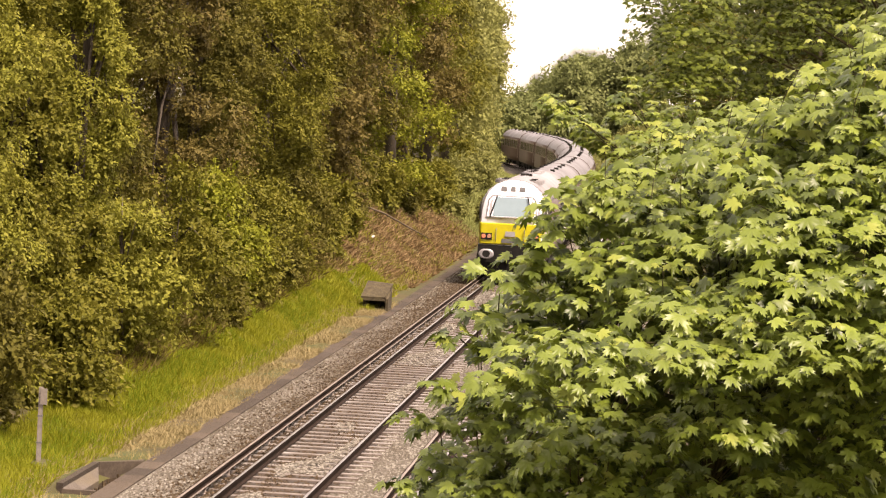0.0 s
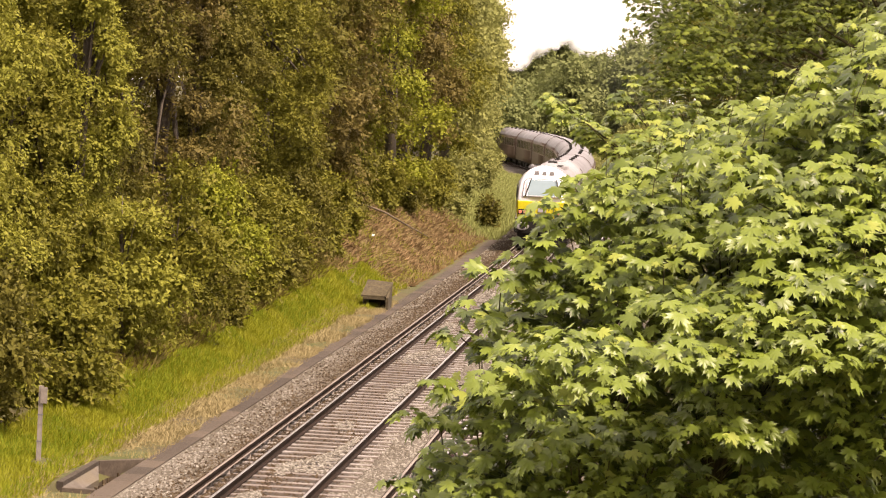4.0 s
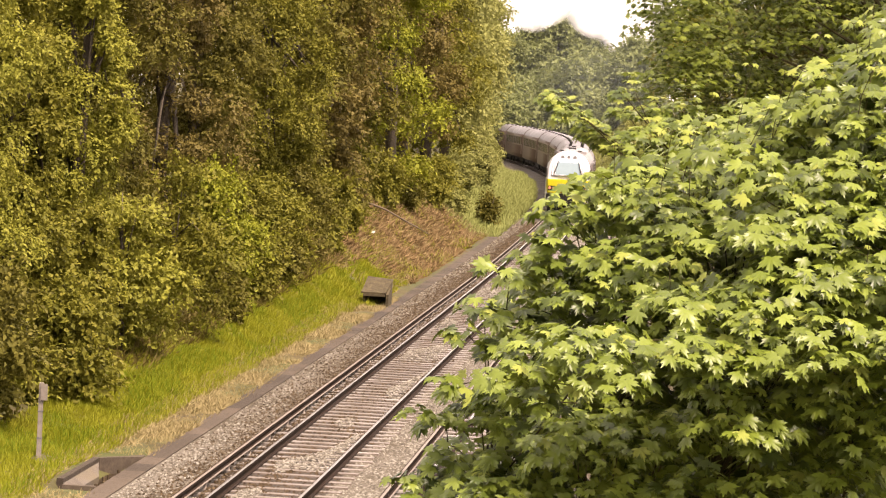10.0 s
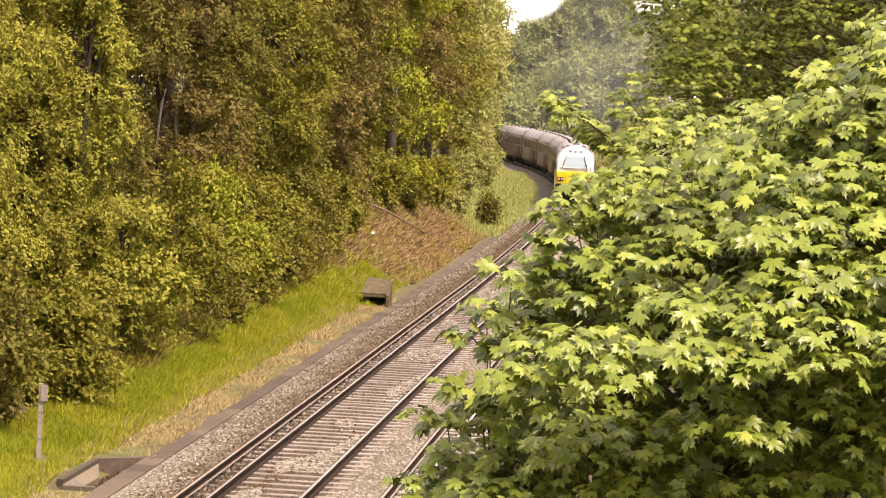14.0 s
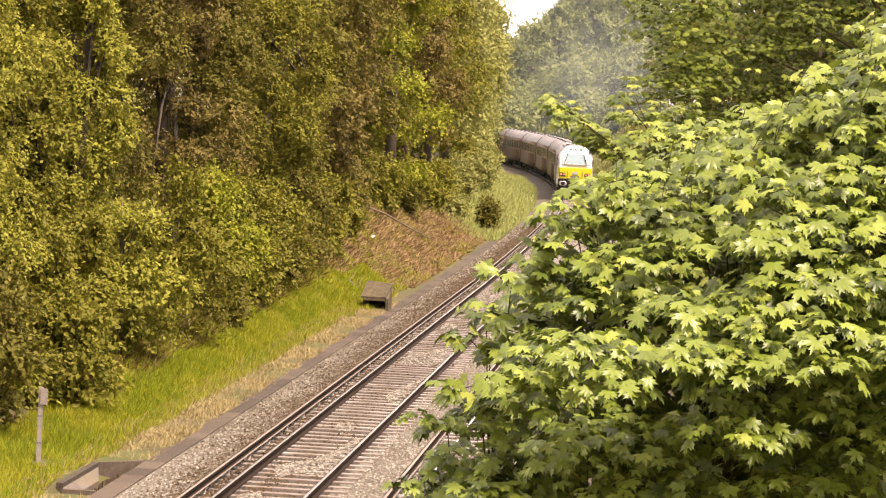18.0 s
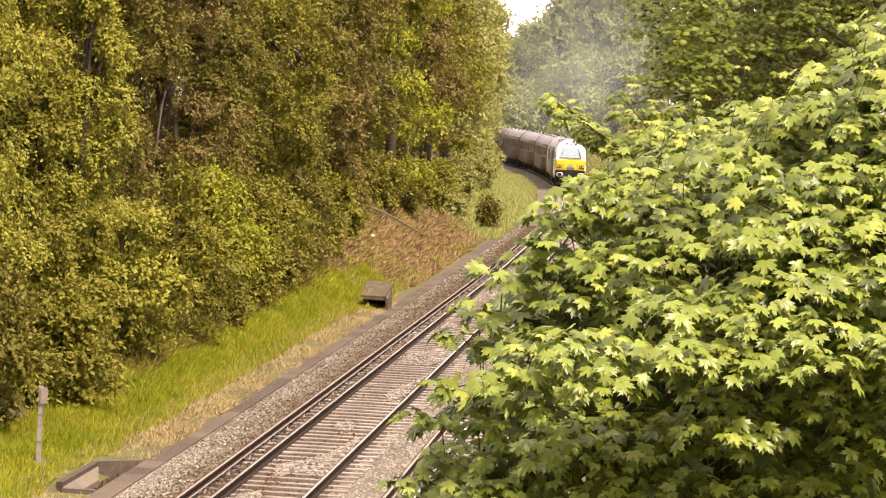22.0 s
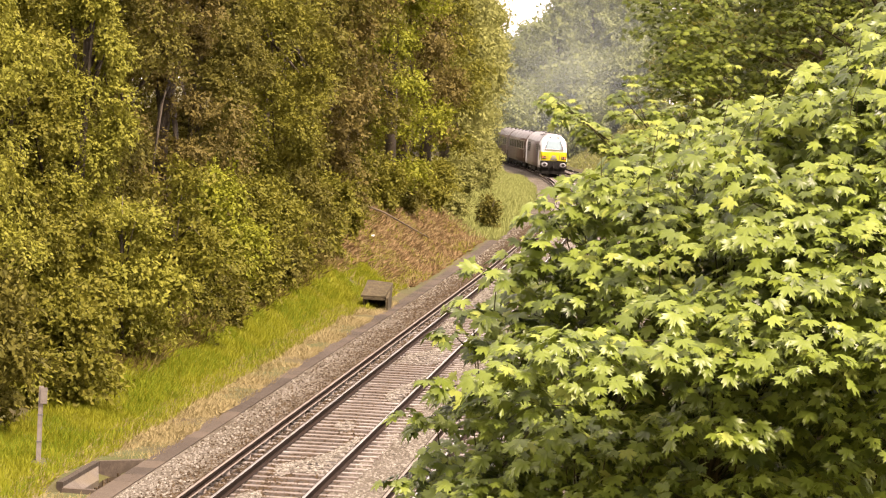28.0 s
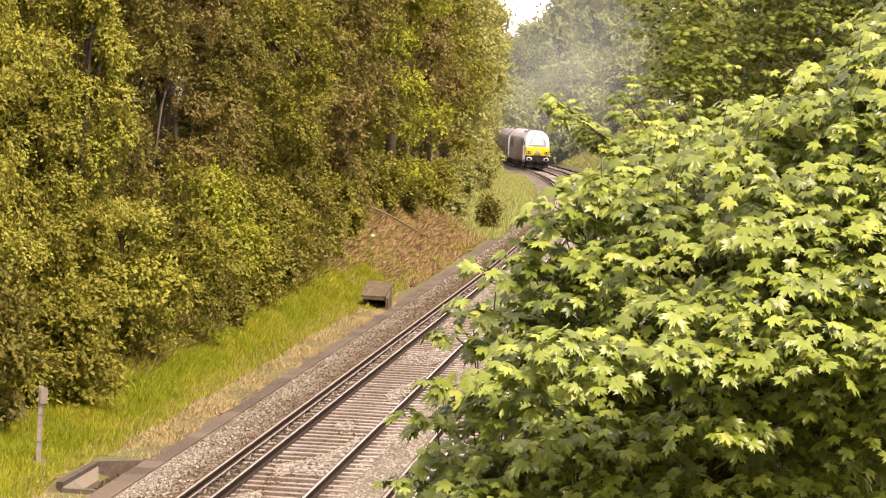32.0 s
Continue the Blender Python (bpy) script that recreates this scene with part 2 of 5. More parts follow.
# ---------------------------------------------------------------- mesh building
class Geo:
    """Collects corners and faces of one mesh."""

    def __init__(self):
        self.v, self.f = [], []

    def add(self, verts, faces):
        k = len(self.v)
        self.v += [tuple(p) for p in verts]
        self.f += [tuple(i + k for i in q) for q in faces]
        return self

    def box(self, x0, x1, y0, y1, z0, z1, taper=0.0):
        t = taper
        return self.add([(x0, y0, z0), (x1, y0, z0), (x1, y1, z0), (x0, y1, z0),
                         (x0 + t, y0 + t, z1), (x1 - t, y0 + t, z1), (x1 - t, y1 - t, z1), (x0 + t, y1 - t, z1)],
                        [(3, 2, 1, 0), (4, 5, 6, 7), (0, 1, 5, 4), (1, 2, 6, 5), (2, 3, 7, 6), (3, 0, 4, 7)])

    def loft(self, rings, cap=True, closed=True):
        """Skin over rings of equally many points."""
        n = len(rings[0])
        verts = [p for r in rings for p in r]
        faces = []
        for i in range(len(rings) - 1):
            for j in range(n if closed else n - 1):
                a, b = i * n + j, i * n + (j + 1) % n
                faces.append((a, b, b + n, a + n))
        if cap and closed:
            faces += [tuple(reversed(range(n))), tuple(range((len(rings) - 1) * n, len(rings) * n))]
        return self.add(verts, faces)

    def tube(self, pts, radii, sides=7):
        rings = []
        for i, p in enumerate(pts):
            p = Vector(p)
            d = (Vector(pts[min(i + 1, len(pts) - 1)]) - Vector(pts[max(i - 1, 0)])).normalized()
            s = d.orthogonal().normalized()
            u = d.cross(s)
            r = radii[i]
            rings.append([p + r * (math.cos(a) * s + math.sin(a) * u) for a in (2 * math.pi * k / sides for k in range(sides))])
        return self.loft(rings)

    def mesh(self, name, smooth=False):
        me = bpy.data.meshes.new(name)
        me.from_pydata(self.v, [], self.f)
        if smooth:
            me.polygons.foreach_set("use_smooth", [True] * len(me.polygons))
        me.update()
        return me


def part(name, geo, material, parent=None, label="", smooth=False, at=None):
    """Links one mesh object, under a thing or a part where one is given."""
    me = geo if isinstance(geo, bpy.types.Mesh) else geo.mesh(name, smooth)
    if not me.materials:
        me.materials.append(material)
    ob = new(name, me)
    if parent:
        ob.parent = parent
    if at:
        ob.matrix_basis = at
    if label:
        ob["label"] = label
    return ob


def thing(name, label, category, at=None, group="", kind=""):
    ob = tagged(new(name), label, category, group, kind)
    if at:
        ob.matrix_basis = at
    return ob


def array_mesh(name, verts, faces, material, smooth=False):
    """A mesh from numpy arrays: verts (n, 3) and faces (m, k)."""
    me = bpy.data.meshes.new(name)
    m, k = faces.shape
    me.vertices.add(len(verts))
    me.vertices.foreach_set("co", verts.astype(np.float32).ravel())
    me.loops.add(m * k)
    me.loops.foreach_set("vertex_index", faces.astype(np.int32).ravel())
    me.polygons.add(m)
    me.polygons.foreach_set("loop_start", np.arange(0, m * k, k, dtype=np.int32))
    me.polygons.foreach_set("loop_total", np.full(m, k, dtype=np.int32))
    if smooth:
        me.polygons.foreach_set("use_smooth", np.ones(m, dtype=bool))
    me.update(calc_edges=True)
    me.materials.append(material)
    return me


FOLDED = (np.array([(0, 0, 0), (0.30, 0.42, 0.10), (0, 1, -0.06), (-0.30, 0.42, 0.10)]), np.array([(0, 1, 2), (0, 2, 3)]))
BLADE = (np.array([(-0.62, 0, 0), (0.62, 0, 0), (0.0, 1.0, 0.15)]), np.array([(0, 1, 2)]))
rng = np.random.default_rng(7)


def spread(points, up, along, length, width, template=FOLDED):
    """Copies a leaf template to every point: along is the way its tip points, up its face. Gives verts and faces."""
    t, f = template
    y = along / np.linalg.norm(along, axis=1, keepdims=True)
    x = np.cross(y, up)
    x /= np.linalg.norm(x, axis=1, keepdims=True) + 1e-9
    z = np.cross(x, y)
    length, width = np.broadcast_to(length, len(points)), np.broadcast_to(width, len(points))
    v = (points[:, None, :] + t[None, :, 0, None] * (x * width[:, None])[:, None, :] + t[None, :, 1, None] * (y * length[:, None])[:, None, :]
         + t[None, :, 2, None] * (z * length[:, None])[:, None, :])
    faces = (f[None] + (np.arange(len(points)) * len(t))[:, None, None]).reshape(-1, f.shape[1])
    return v.reshape(-1, 3), faces


# ---------------------------------------------------------------- the line
# the slope of the near track's centre line: straight past the bridge, easing into a bend to the left
TURN_D = [105, 125, 150, 175, 205, 236, 268, 300, 400, 620]
TURN_S = [0.0905, 0.082, 0.079, 0.066, 0.042, 0.012, -0.030, -0.070, -0.17, -0.30]
STEP_D = np.arange(105, 640, 0.25)
STEP_X = 2.1285 + np.concatenate([[0], np.cumsum(0.25 * np.interp(STEP_D[:-1] + 0.125, TURN_D, TURN_S))])


def line_x(d):
    """The near track's centre line."""
    return np.where(np.asarray(d) < 105, -3.03 + 0.0905 * (np.asarray(d) - 48), np.interp(d, STEP_D, STEP_X))


def line_turn(d):
    """The slope of the centre line against the view."""
    return np.interp(d, TURN_D, TURN_S)


D_TABLE = np.arange(-60, 620, 0.5)
S_TABLE = np.concatenate([[0], np.cumsum(np.hypot(0.5, np.diff(line_x(D_TABLE))))])


def along(s):
    """The place and turn of the centre line at a length s from the foot of the table."""
    d = float(np.interp(s, S_TABLE, D_TABLE))
    return float(line_x(d)), d, float(line_turn(d))


def reach(d):
    return float(np.interp(d, D_TABLE, S_TABLE))


def beside(d, off, z=0.0):
    """The point off metres to the side of the centre line."""
    a = math.atan(float(line_turn(d)))
    return Vector((float(line_x(d)) + off * math.cos(a), d - off * math.sin(a), z))


def bank(off, d):
    """The height of the ground off metres beside the near track's centre line."""
    off, d = np.broadcast_arrays(np.asarray(off, float), np.asarray(d, float))
    steep = np.interp(d, [45, 62, 80, 98, 160, 230, 320], [0.16, 0.22, 0.5, 0.72, 0.72, 0.6, 0.6])
    top = np.interp(d, [40, 70, 110, 300], [5.0, 5.5, 6.5, 6.0])
    u = -off - 3.5
    left = -0.31 + np.minimum(np.where(u > 0, 0.10 * np.minimum(u, 1.0) + steep * np.maximum(u - 0.8, 0), 0), top)
    w = off - 6.2
    right = -0.36 + np.minimum(np.where(w > 0, 0.55 * w, 0), 6.5)
    z = np.where(off < 0, left, right)
    z = np.where((off > -2.75) & (off < 5.9), -0.62, z)
    z = np.where((off > -3.7) & (off < -3.0) & (d > 50.4) & (d < 53.6), -0.72, z)
    return z


def lump(x, y, s=0.35, a=0.12):
    return a * (noise.noise((x * s, y * s, 0.0)) + 0.5 * noise.noise((x * s * 2.7, y * s * 2.7, 5.0)))


def ground_z(off, d):
    p = beside(d, off)
    z = float(bank(off, d))
    return z + (lump(p.x, p.y) if off < -3.6 or off > 6.4 else 0)


def build_ground():
    offs = np.concatenate([[-2500, -900, -300, -120, -60, -40, -28], np.arange(-22, -8, 1.0), np.arange(-8, -3.0, 0.4), [-3.2, -2.76, -2.74, -1.5, 1.6, 4.5, 5.88, 5.92],
                           np.arange(6.4, 20, 1.2), [24, 30, 45, 80, 200, 700, 2500]])
    ds = np.concatenate([[-400, -150, -60], np.arange(-30, 40, 5), np.arange(40, 170, 1.2), np.arange(170, 420, 4), [440, 480, 540, 618, 900, 1600, 4000]])
    verts = []
    for d in ds:
        dd = min(d, 618)
        for o in offs:
            p = beside(dd, o)
            y = p.y + (d - dd)
            z = float(bank(o, d)) + (lump(p.x, p.y) if (-30 < o < -3.6 or 6.4 < o < 30) else 0)
            verts.append((p.x if abs(o) < 100 else float(line_x(dd)) + o, y if abs(o) < 100 else d, z))
    n = len(offs)
    i, j = np.meshgrid(np.arange(len(ds) - 1), np.arange(n - 1), indexing="ij")
    a = (i * n + j).ravel()
    faces = np.stack([a, a + 1, a + n + 1, a + n], 1)
    return tagged(new("ground", array_mesh("ground", np.array(verts), faces, M_EARTH, True)),
                  "soil and grass slopes of a railway cutting", "ground", kind="structure")


build_ground()


def ribbon(profile, d0, d1, step):
    """A strip of the given cross section (offset, height) swept along the line."""
    ds = list(np.arange(d0, d1, step)) + [d1]
    g = Geo()
    n = len(profile)
    g.add([beside(d, o, z) for d in ds for o, z in profile],
          [(i * n + j, i * n + j + 1, (i + 1) * n + j + 1, (i + 1) * n + j) for i in range(len(ds) - 1) for j in range(n - 1)])
    return g


tagged(part("ballast_bed", ribbon([(-2.74, -0.315), (-2.62, -0.31), (-1.85, -0.24), (-1.3, -0.23), (-1.22, -0.2), (1.2, -0.2), (1.35, -0.23), (2.0, -0.23), (2.1, -0.2), (4.6, -0.2), (5.3, -0.26), (5.85, -0.63)],
                                  -30, 520, 2.0), M_BALLAST, smooth=True), "grey-brown crushed stone ballast under two tracks", "ballast", kind="structure")


# dark strip under the sleepers: staining plus the gap shade put into its colour
for left, right in ((-1.2, 0.98), (2.15, 4.33)):
    tagged(part("stained_shaded_ballast", ribbon([(left, -0.19), (right, -0.19)], 20, 520, 2.0), M_STAIN_SHADE), "stained ballast between sleepers with the gap shade in its dark colour", "ballast", kind="structure")


def rail_profile(x, top=0.0, head=0.036, h=0.16, foot=0.07):
    """Cross section of a flat-bottom rail without its bright running top."""
    return [(x - head, top - 0.004), (x - head, top - 0.042), (x - 0.01, top - 0.06), (x - 0.01, top - h + 0.03), (x - foot, top - h + 0.012), (x - foot, top - h),
            (x + foot, top - h), (x + foot, top - h + 0.012), (x + 0.01, top - h + 0.03), (x + 0.01, top - 0.06), (x + head, top - 0.042), (x + head, top - 0.004)]


def build_track(centre, third, d0, label):
    t = thing("railway_track", label, "railway track", group="tracks in the cutting")
    for x in (-0.753, 0.753):
        r = part("rail", ribbon(rail_profile(centre + x), d0, 520, 3.0), M_RUST, t, "rusty steel running rail")
        part("rail_head", ribbon([(centre + x - 0.027, -0.003), (centre + x - 0.02, 0), (centre + x + 0.02, 0), (centre + x + 0.027, -0.003)], d0, 520, 3.0), M_HEAD, r, "worn bright rail top")
    c = part("conductor_rail", ribbon(rail_profile(centre + third, 0.076, 0.042, 0.13, 0.06), d0, 520, 3.0), M_RUST, t, "rusty electric conductor rail on insulators")
    part("rail_head", ribbon([(centre + third - 0.028, 0.073), (centre + third - 0.022, 0.077), (centre + third + 0.022, 0.077), (centre + third + 0.028, 0.073)], d0, 520, 3.0), M_PALEHEAD, c, "greyish conductor rail top")
    # strip added on the foot, its highlight line put into the pale colour
    part("rail_foot", ribbon([(centre + third + 0.052, -0.036), (centre + third + 0.062, -0.038), (centre + third + 0.085, -0.041)], d0, 520, 3.0), M_PALEHEAD, c, "pale strip along the conductor rail foot for its highlight")
    return t


track_near = build_track(0.0, -1.2, 20, "electrified railway track on concrete sleepers in ballast")
track_far = build_track(3.35, -1.2, 20, "second parallel electrified track half hidden by foliage")


# ---------------------------------------------------------------- cable trough, chambers, post
def build_trough():
    t = thing("cable_trough", "run of dark weathered concrete cable trough lids beside the ballast", "cable trough")
    lid = Geo().box(-0.21, 0.21, -0.4995, 0.4995, -0.06, 0.0, 0.001).mesh("trough_lid")
    lid.materials.append(M_TROUGH)
    body = ribbon([(-3.19, -0.75), (-3.19, -0.37), (-2.73, -0.37), (-2.73, -0.75)], 43.0, 204, 2.0)
    part("trough_body", body, M_TROUGH, t)
    r = random.Random(3)
    s, end = reach(43.0), reach(203.5)
    while s < end:
        x, d, k = along(s)
        p = beside(d, -2.96, -0.30 + r.uniform(-0.001, 0.001))
        m = Matrix.Translation(p) @ pose(0, 0, 0, r.uniform(-0.05, 0.05), r.uniform(-0.2, 0.2), -math.degrees(math.atan(k)) + r.uniform(-0.5, 0.5))
        part("trough_lid", lid, M_TROUGH, t, at=m)
        s += 1.0
    return t


build_trough()


# ---------------------------------------------------------------- the train
HALF = [(1.33, 0.75), (1.345, 1.15), (1.35, 2.2), (1.33, 2.75), (1.24, 3.15), (1.05, 3.48), (0.75, 3.73), (0.4, 3.87), (0.0, 3.92)]


def section(half, y, sx=1.0, sz=1.0, z0=0.75):
    """A closed ring across a vehicle, from its half outline."""
    right = [(x * sx, y, z0 + (z - z0) * sz) for x, z in half]
    left = [(-x * sx, y, z0 + (z - z0) * sz) for x, z in reversed(half[:-1])]
    return right + left


def buffer_pair(t, y, z=1.06):
    for x in (-0.87, 0.87):
        b = part("buffer", Geo().tube([(x, y, z), (x, y - 0.35, z)], [0.12, 0.10], 12), M_BLACK, t)
        ring = [(0.30 * math.copysign(abs(math.cos(a)) ** 0.8, math.cos(a)), 0.19 * math.sin(a)) for a in (2 * math.pi * k / 20 for k in range(20))]
        part("buffer_head", Geo().loft([[(x + u, y - 0.35, z + w) for u, w in ring], [(x + u, y - 0.42, z + w) for u, w in ring], [(x + u * 0.8, y - 0.45, z + w * 0.8) for u, w in ring]]), M_STEEL, b, "pale oval steel buffer head")
        part("buffer_grease", Geo().loft([[(x + u * 0.5, y - 0.452, z + w * 0.7) for u, w in ring], [(x + u * 0.45, y - 0.46, z + w * 0.62) for u, w in ring]]), M_BLACK, b)


def bogie(t, y):
    """A four-wheel bogie with its frame and wheels."""
    b = part("bogie_frame", Geo().box(-1.12, -1.0, y - 1.9, y + 1.9, 0.35, 0.8).box(1.0, 1.12, y - 1.9, y + 1.9, 0.35, 0.8).box(-1.0, 1.0, y - 0.3, y + 0.3, 0.4, 0.75), M_BLACK, t)
    for dy in (-1.3, 1.3):
        for x in (-0.753, 0.753):
            ring = [(math.cos(a), math.sin(a)) for a in (2 * math.pi * k / 20 for k in range(20))]
            part("wheel", Geo().loft([[(x - 0.06, y + dy + 0.48 * c, 0.485 + 0.48 * s) for c, s in ring], [(x + 0.06, y + dy + 0.48 * c, 0.485 + 0.48 * s) for c, s in ring]]), M_BLACK, b)


LOCO_LEN = 19.7


def build_loco():
    """Diesel locomotive; its hauled-behind face is at y = 0 and looks to -y, the body runs to +y."""
    t = thing("diesel_locomotive", "white diesel locomotive with yellow lower front at the train's tail", "locomotive")
    n = len(HALF)

    def face_y(z):
        return 0.0 if z < 2.25 else (z - 2.25) * 0.42

    def ring(y, sx=1.0):
        return [(x * sx, y, z) for x, _, z in section(HALF, 0)]

    def slim(z):
        return 0.90 if z < 2.2 else 0.85

    nose = [(x * slim(z), face_y(z) + 0.04, z) for x, _, z in section(HALF, 0)]
    cheek = [(x * (slim(z) + 0.025), face_y(z) + 0.16, z) for x, _, z in section(HALF, 0)]
    # white cab shell with a raked front and tapering cheeks
    shell = Geo().loft([nose, cheek, ring(1.75)])
    part("cab", shell, M_WHITE, t, "white painted cab with a raked front", True)
    part("body", Geo().loft([ring(1.76), ring(LOCO_LEN - 1.86)]), M_SILVER, t, "dull grey-mauve body side", True)
    part("cab", Geo().loft([ring(LOCO_LEN - 1.85), ring(LOCO_LEN - 0.2), ring(LOCO_LEN, 0.92)]), M_WHITE, t, "white painted cab at the other end", True)
    half_roof = [(x * 1.004, z + 0.008) for x, z in HALF[4:]]
    rr = [(x, z) for x, z in half_roof] + [(-x, z) for x, z in reversed(half_roof[:-1])]
    part("roof", Geo().loft([[(x, 1.95, z) for x, z in rr], [(x, LOCO_LEN - 0.3, z) for x, z in rr]], closed=False), M_ROOF, t, "light grey roof", True)
    # yellow lower front, its cab side returns, black apron
    yellow = [(1.175, 1.42), (1.185, 2.25), (-1.185, 2.25), (-1.175, 1.42)]
    y = part("yellow_panel", Geo().loft([[(x * 1.10, 1.0, z) for x, z in yellow], [(x * 1.01, 0.03, z) for x, z in yellow], [(x * 0.96, -0.03, 1.46 if z < 2 else 2.22) for x, z in yellow]]), M_YELLOW, t, "bright yellow warning panel")
    for s in (-1, 1):
        lamp = part("lamp_housing", Geo().box(s * 0.92 - 0.22, s * 0.92 + 0.22, -0.07, -0.02, 1.60, 1.86, 0.01), M_BLACK, y, "black light cluster with red and white lamps")
        for k, mm in enumerate((M_LAMP, M_LENS)):
            cx = s * (0.92 + (0.11 if k == 0 else -0.11))
            part("lamp", Geo().tube([(cx, -0.06, 1.73), (cx, -0.09, 1.73)], [0.085, 0.075], 12), mm, lamp)
        part("handrail", Geo().tube([(s * 0.55, -0.03, 1.55), (s * 0.55, -0.09, 1.6), (s * 0.55, -0.09, 2.0), (s * 0.55, -0.03, 2.05)], [0.018] * 4, 6), M_GREY, y)
    part("coupling_cover", Geo().box(-0.33, 0.33, -0.06, -0.02, 1.5, 1.66, 0.01), M_GREY, y)
    part("jumper_socket", Geo().box(-0.2, 0.2, -0.08, -0.03, 1.75, 1.95, 0.02), M_STEEL, y)
    # windscreen: dark surround, pale sloping glass, wipers
    def on_face(pts, lift):
        return [(x, face_y(z) + 0.04 - lift, z) for x, z in pts]
    surround = [(-1.0, 2.46), (1.0, 2.46), (0.94, 3.16), (0.80, 3.32), (-0.80, 3.32), (-0.94, 3.16)]
    glass = [(-0.74, 2.52), (0.74, 2.52), (0.66, 3.26), (-0.66, 3.26)]
    sr = part("windscreen_surround", Geo().loft([on_face(surround, -0.05), on_face(surround, 0.012)]), M_GREY, t, "dark line round the windscreen panel")
    inner = [(x * 0.95, 2.90 + (z - 2.90) * 0.91) for x, z in surround]
    part("windscreen_panel", Geo().loft([on_face(inner, 0.0), on_face(inner, 0.017)]), M_WHITE, sr, "white panel round the glass")
    part("windscreen", Geo().loft([on_face(glass, 0.0), on_face(glass, 0.024)]), M_SCREEN, sr, "pale reflecting windscreen")
    for s in (-1, 1):
        pane = [(s * 0.80, 2.57), (s * 0.90, 2.57), (s * 0.86, 3.10), (s * 0.75, 3.20)][::s]
        part("side_pane", Geo().loft([on_face(pane, 0.0), on_face(pane, 0.022)]), M_STEEL, sr)
        part("wiper", Geo().tube([(s * 0.82, face_y(2.5) - 0.06, 2.5), (s * 0.60, face_y(3.3) - 0.06, 3.32)], [0.035, 0.025], 5), M_BLACK, t, "black wiper arm")
    # marker lights above the screen
    for x, w in ((-0.36, 0.13), (0.0, 0.11), (0.36, 0.13)):
        q = [(x - w, 3.50), (x + w, 3.50), (x + w * 0.75, 3.68), (x - w * 0.75, 3.68)]
        part("marker_light", Geo().loft([on_face(q, -0.02), on_face(q, 0.02)]), M_GREY, t, "grey grille above the windscreen")
    # underneath
    part("buffer_beam", Geo().box(-1.24, 1.24, 0.0, 0.45, 0.72, 1.40), M_BLACK, t, "black buffer beam")
    part("plough", Geo().box(-1.15, 1.15, 0.1, 0.3, 0.2, 0.72, 0.03), M_BLACK, t)
    part("coupling", Geo().box(-0.13, 0.13, -0.35, 0.1, 0.92, 1.18, 0.03).tube([(0, -0.3, 1.0), (0, -0.42, 0.8), (0, -0.38, 0.5)], [0.04, 0.045, 0.04], 6), M_BLACK, t, "black coupling hook and hose")
    for x in (-0.45, 0.42):
        part("hose", Geo().tube([(x, 0.02, 0.95), (x, -0.2, 0.9), (x + 0.03, -0.22, 0.6), (x + 0.05, -0.1, 0.45)], [0.035] * 4, 6), M_BLACK, t)
    buffer_pair(t, 0.0)
    bogie(t, 3.9)
    bogie(t, LOCO_LEN - 3.9)
    part("fuel_tank", Geo().box(-1.2, 1.2, 7.0, 12.6, 0.3, 0.9, 0.05), M_BLACK, t, "black fuel tank")
    part("solebar", Geo().box(-1.30, 1.30, 0.5, LOCO_LEN - 0.2, 0.74, 1.0), M_BLACK, t)
    for s in (-1, 1):
        door = part("cab_door", Geo().box(s * 1.352 - 0.006, s * 1.352 + 0.006, 1.85, 2.55, 1.1, 3.0), M_GREY, t, "dark cab door")
        part("door_window", Geo().box(s * 1.36 - 0.006, s * 1.36 + 0.006, 1.95, 2.45, 2.3, 2.9), M_GLASS, door)
        part("cab_window", Geo().box(s * 1.30 - 0.02, s * 1.30 + 0.02, 0.95, 1.5, 2.35, 2.85), M_GLASS, t, "dark cab side window")
        for y0 in (3.2, 13.0, 15.2):
            g = part("grille", Geo().box(s * 1.352 - 0.006, s * 1.352 + 0.008, y0, y0 + 1.6, 2.0, 2.95), M_GREY, t, "dark side grille")
            for k in range(5):
                part("slat", Geo().box(s * 1.362 - 0.008, s * 1.362 + 0.008, y0 + 0.05, y0 + 1.55, 2.06 + k * 0.18, 2.14 + k * 0.18), M_BLACK, g)
        part("rain_strip", Geo().box(s * 1.28 - 0.02, s * 1.28 + 0.02, 1.8, LOCO_LEN - 0.3, 3.08, 3.12), M_GREY, t)
    # roof gear
    part("roof_seam", Geo().loft([[(x, 1.86, z + 0.02) for x, z in rr], [(x, 1.97, z + 0.02) for x, z in rr]], closed=False), M_GREY, t, "dark seam behind the cab roof")
    for y0, x in ((4.2, -0.55), (4.2, 0.55), (5.6, -0.55), (5.6, 0.55), (13.5, 0.0), (15.0, 0.0), (16.5, 0.0)):
        f = part("roof_fan", Geo().tube([(x, y0, 3.72 if x else 3.9), (x, y0, 3.86 if x else 3.97)], [0.42, 0.40], 16), M_ROOF, t, "round roof fan grille")
        part("fan_hub", Geo().tube([(x, y0, 3.8), (x, y0, 3.9 if x else 4.0)], [0.16, 0.14], 8), M_BLACK, f)
    part("exhaust", Geo().box(-0.25, 0.25, 9.0, 9.8, 3.85, 4.0, 0.04), M_BLACK, t, "black exhaust port")
    for y0 in np.arange(2.8, 19.0, 2.3):
        part("roof_rib", Geo().loft([[(x, y0, z + 0.012) for x, z in rr], [(x, y0 + 0.07, z + 0.012) for x, z in rr]], closed=False), M_GREY, t)
    return t


COACH_LEN = 19.6


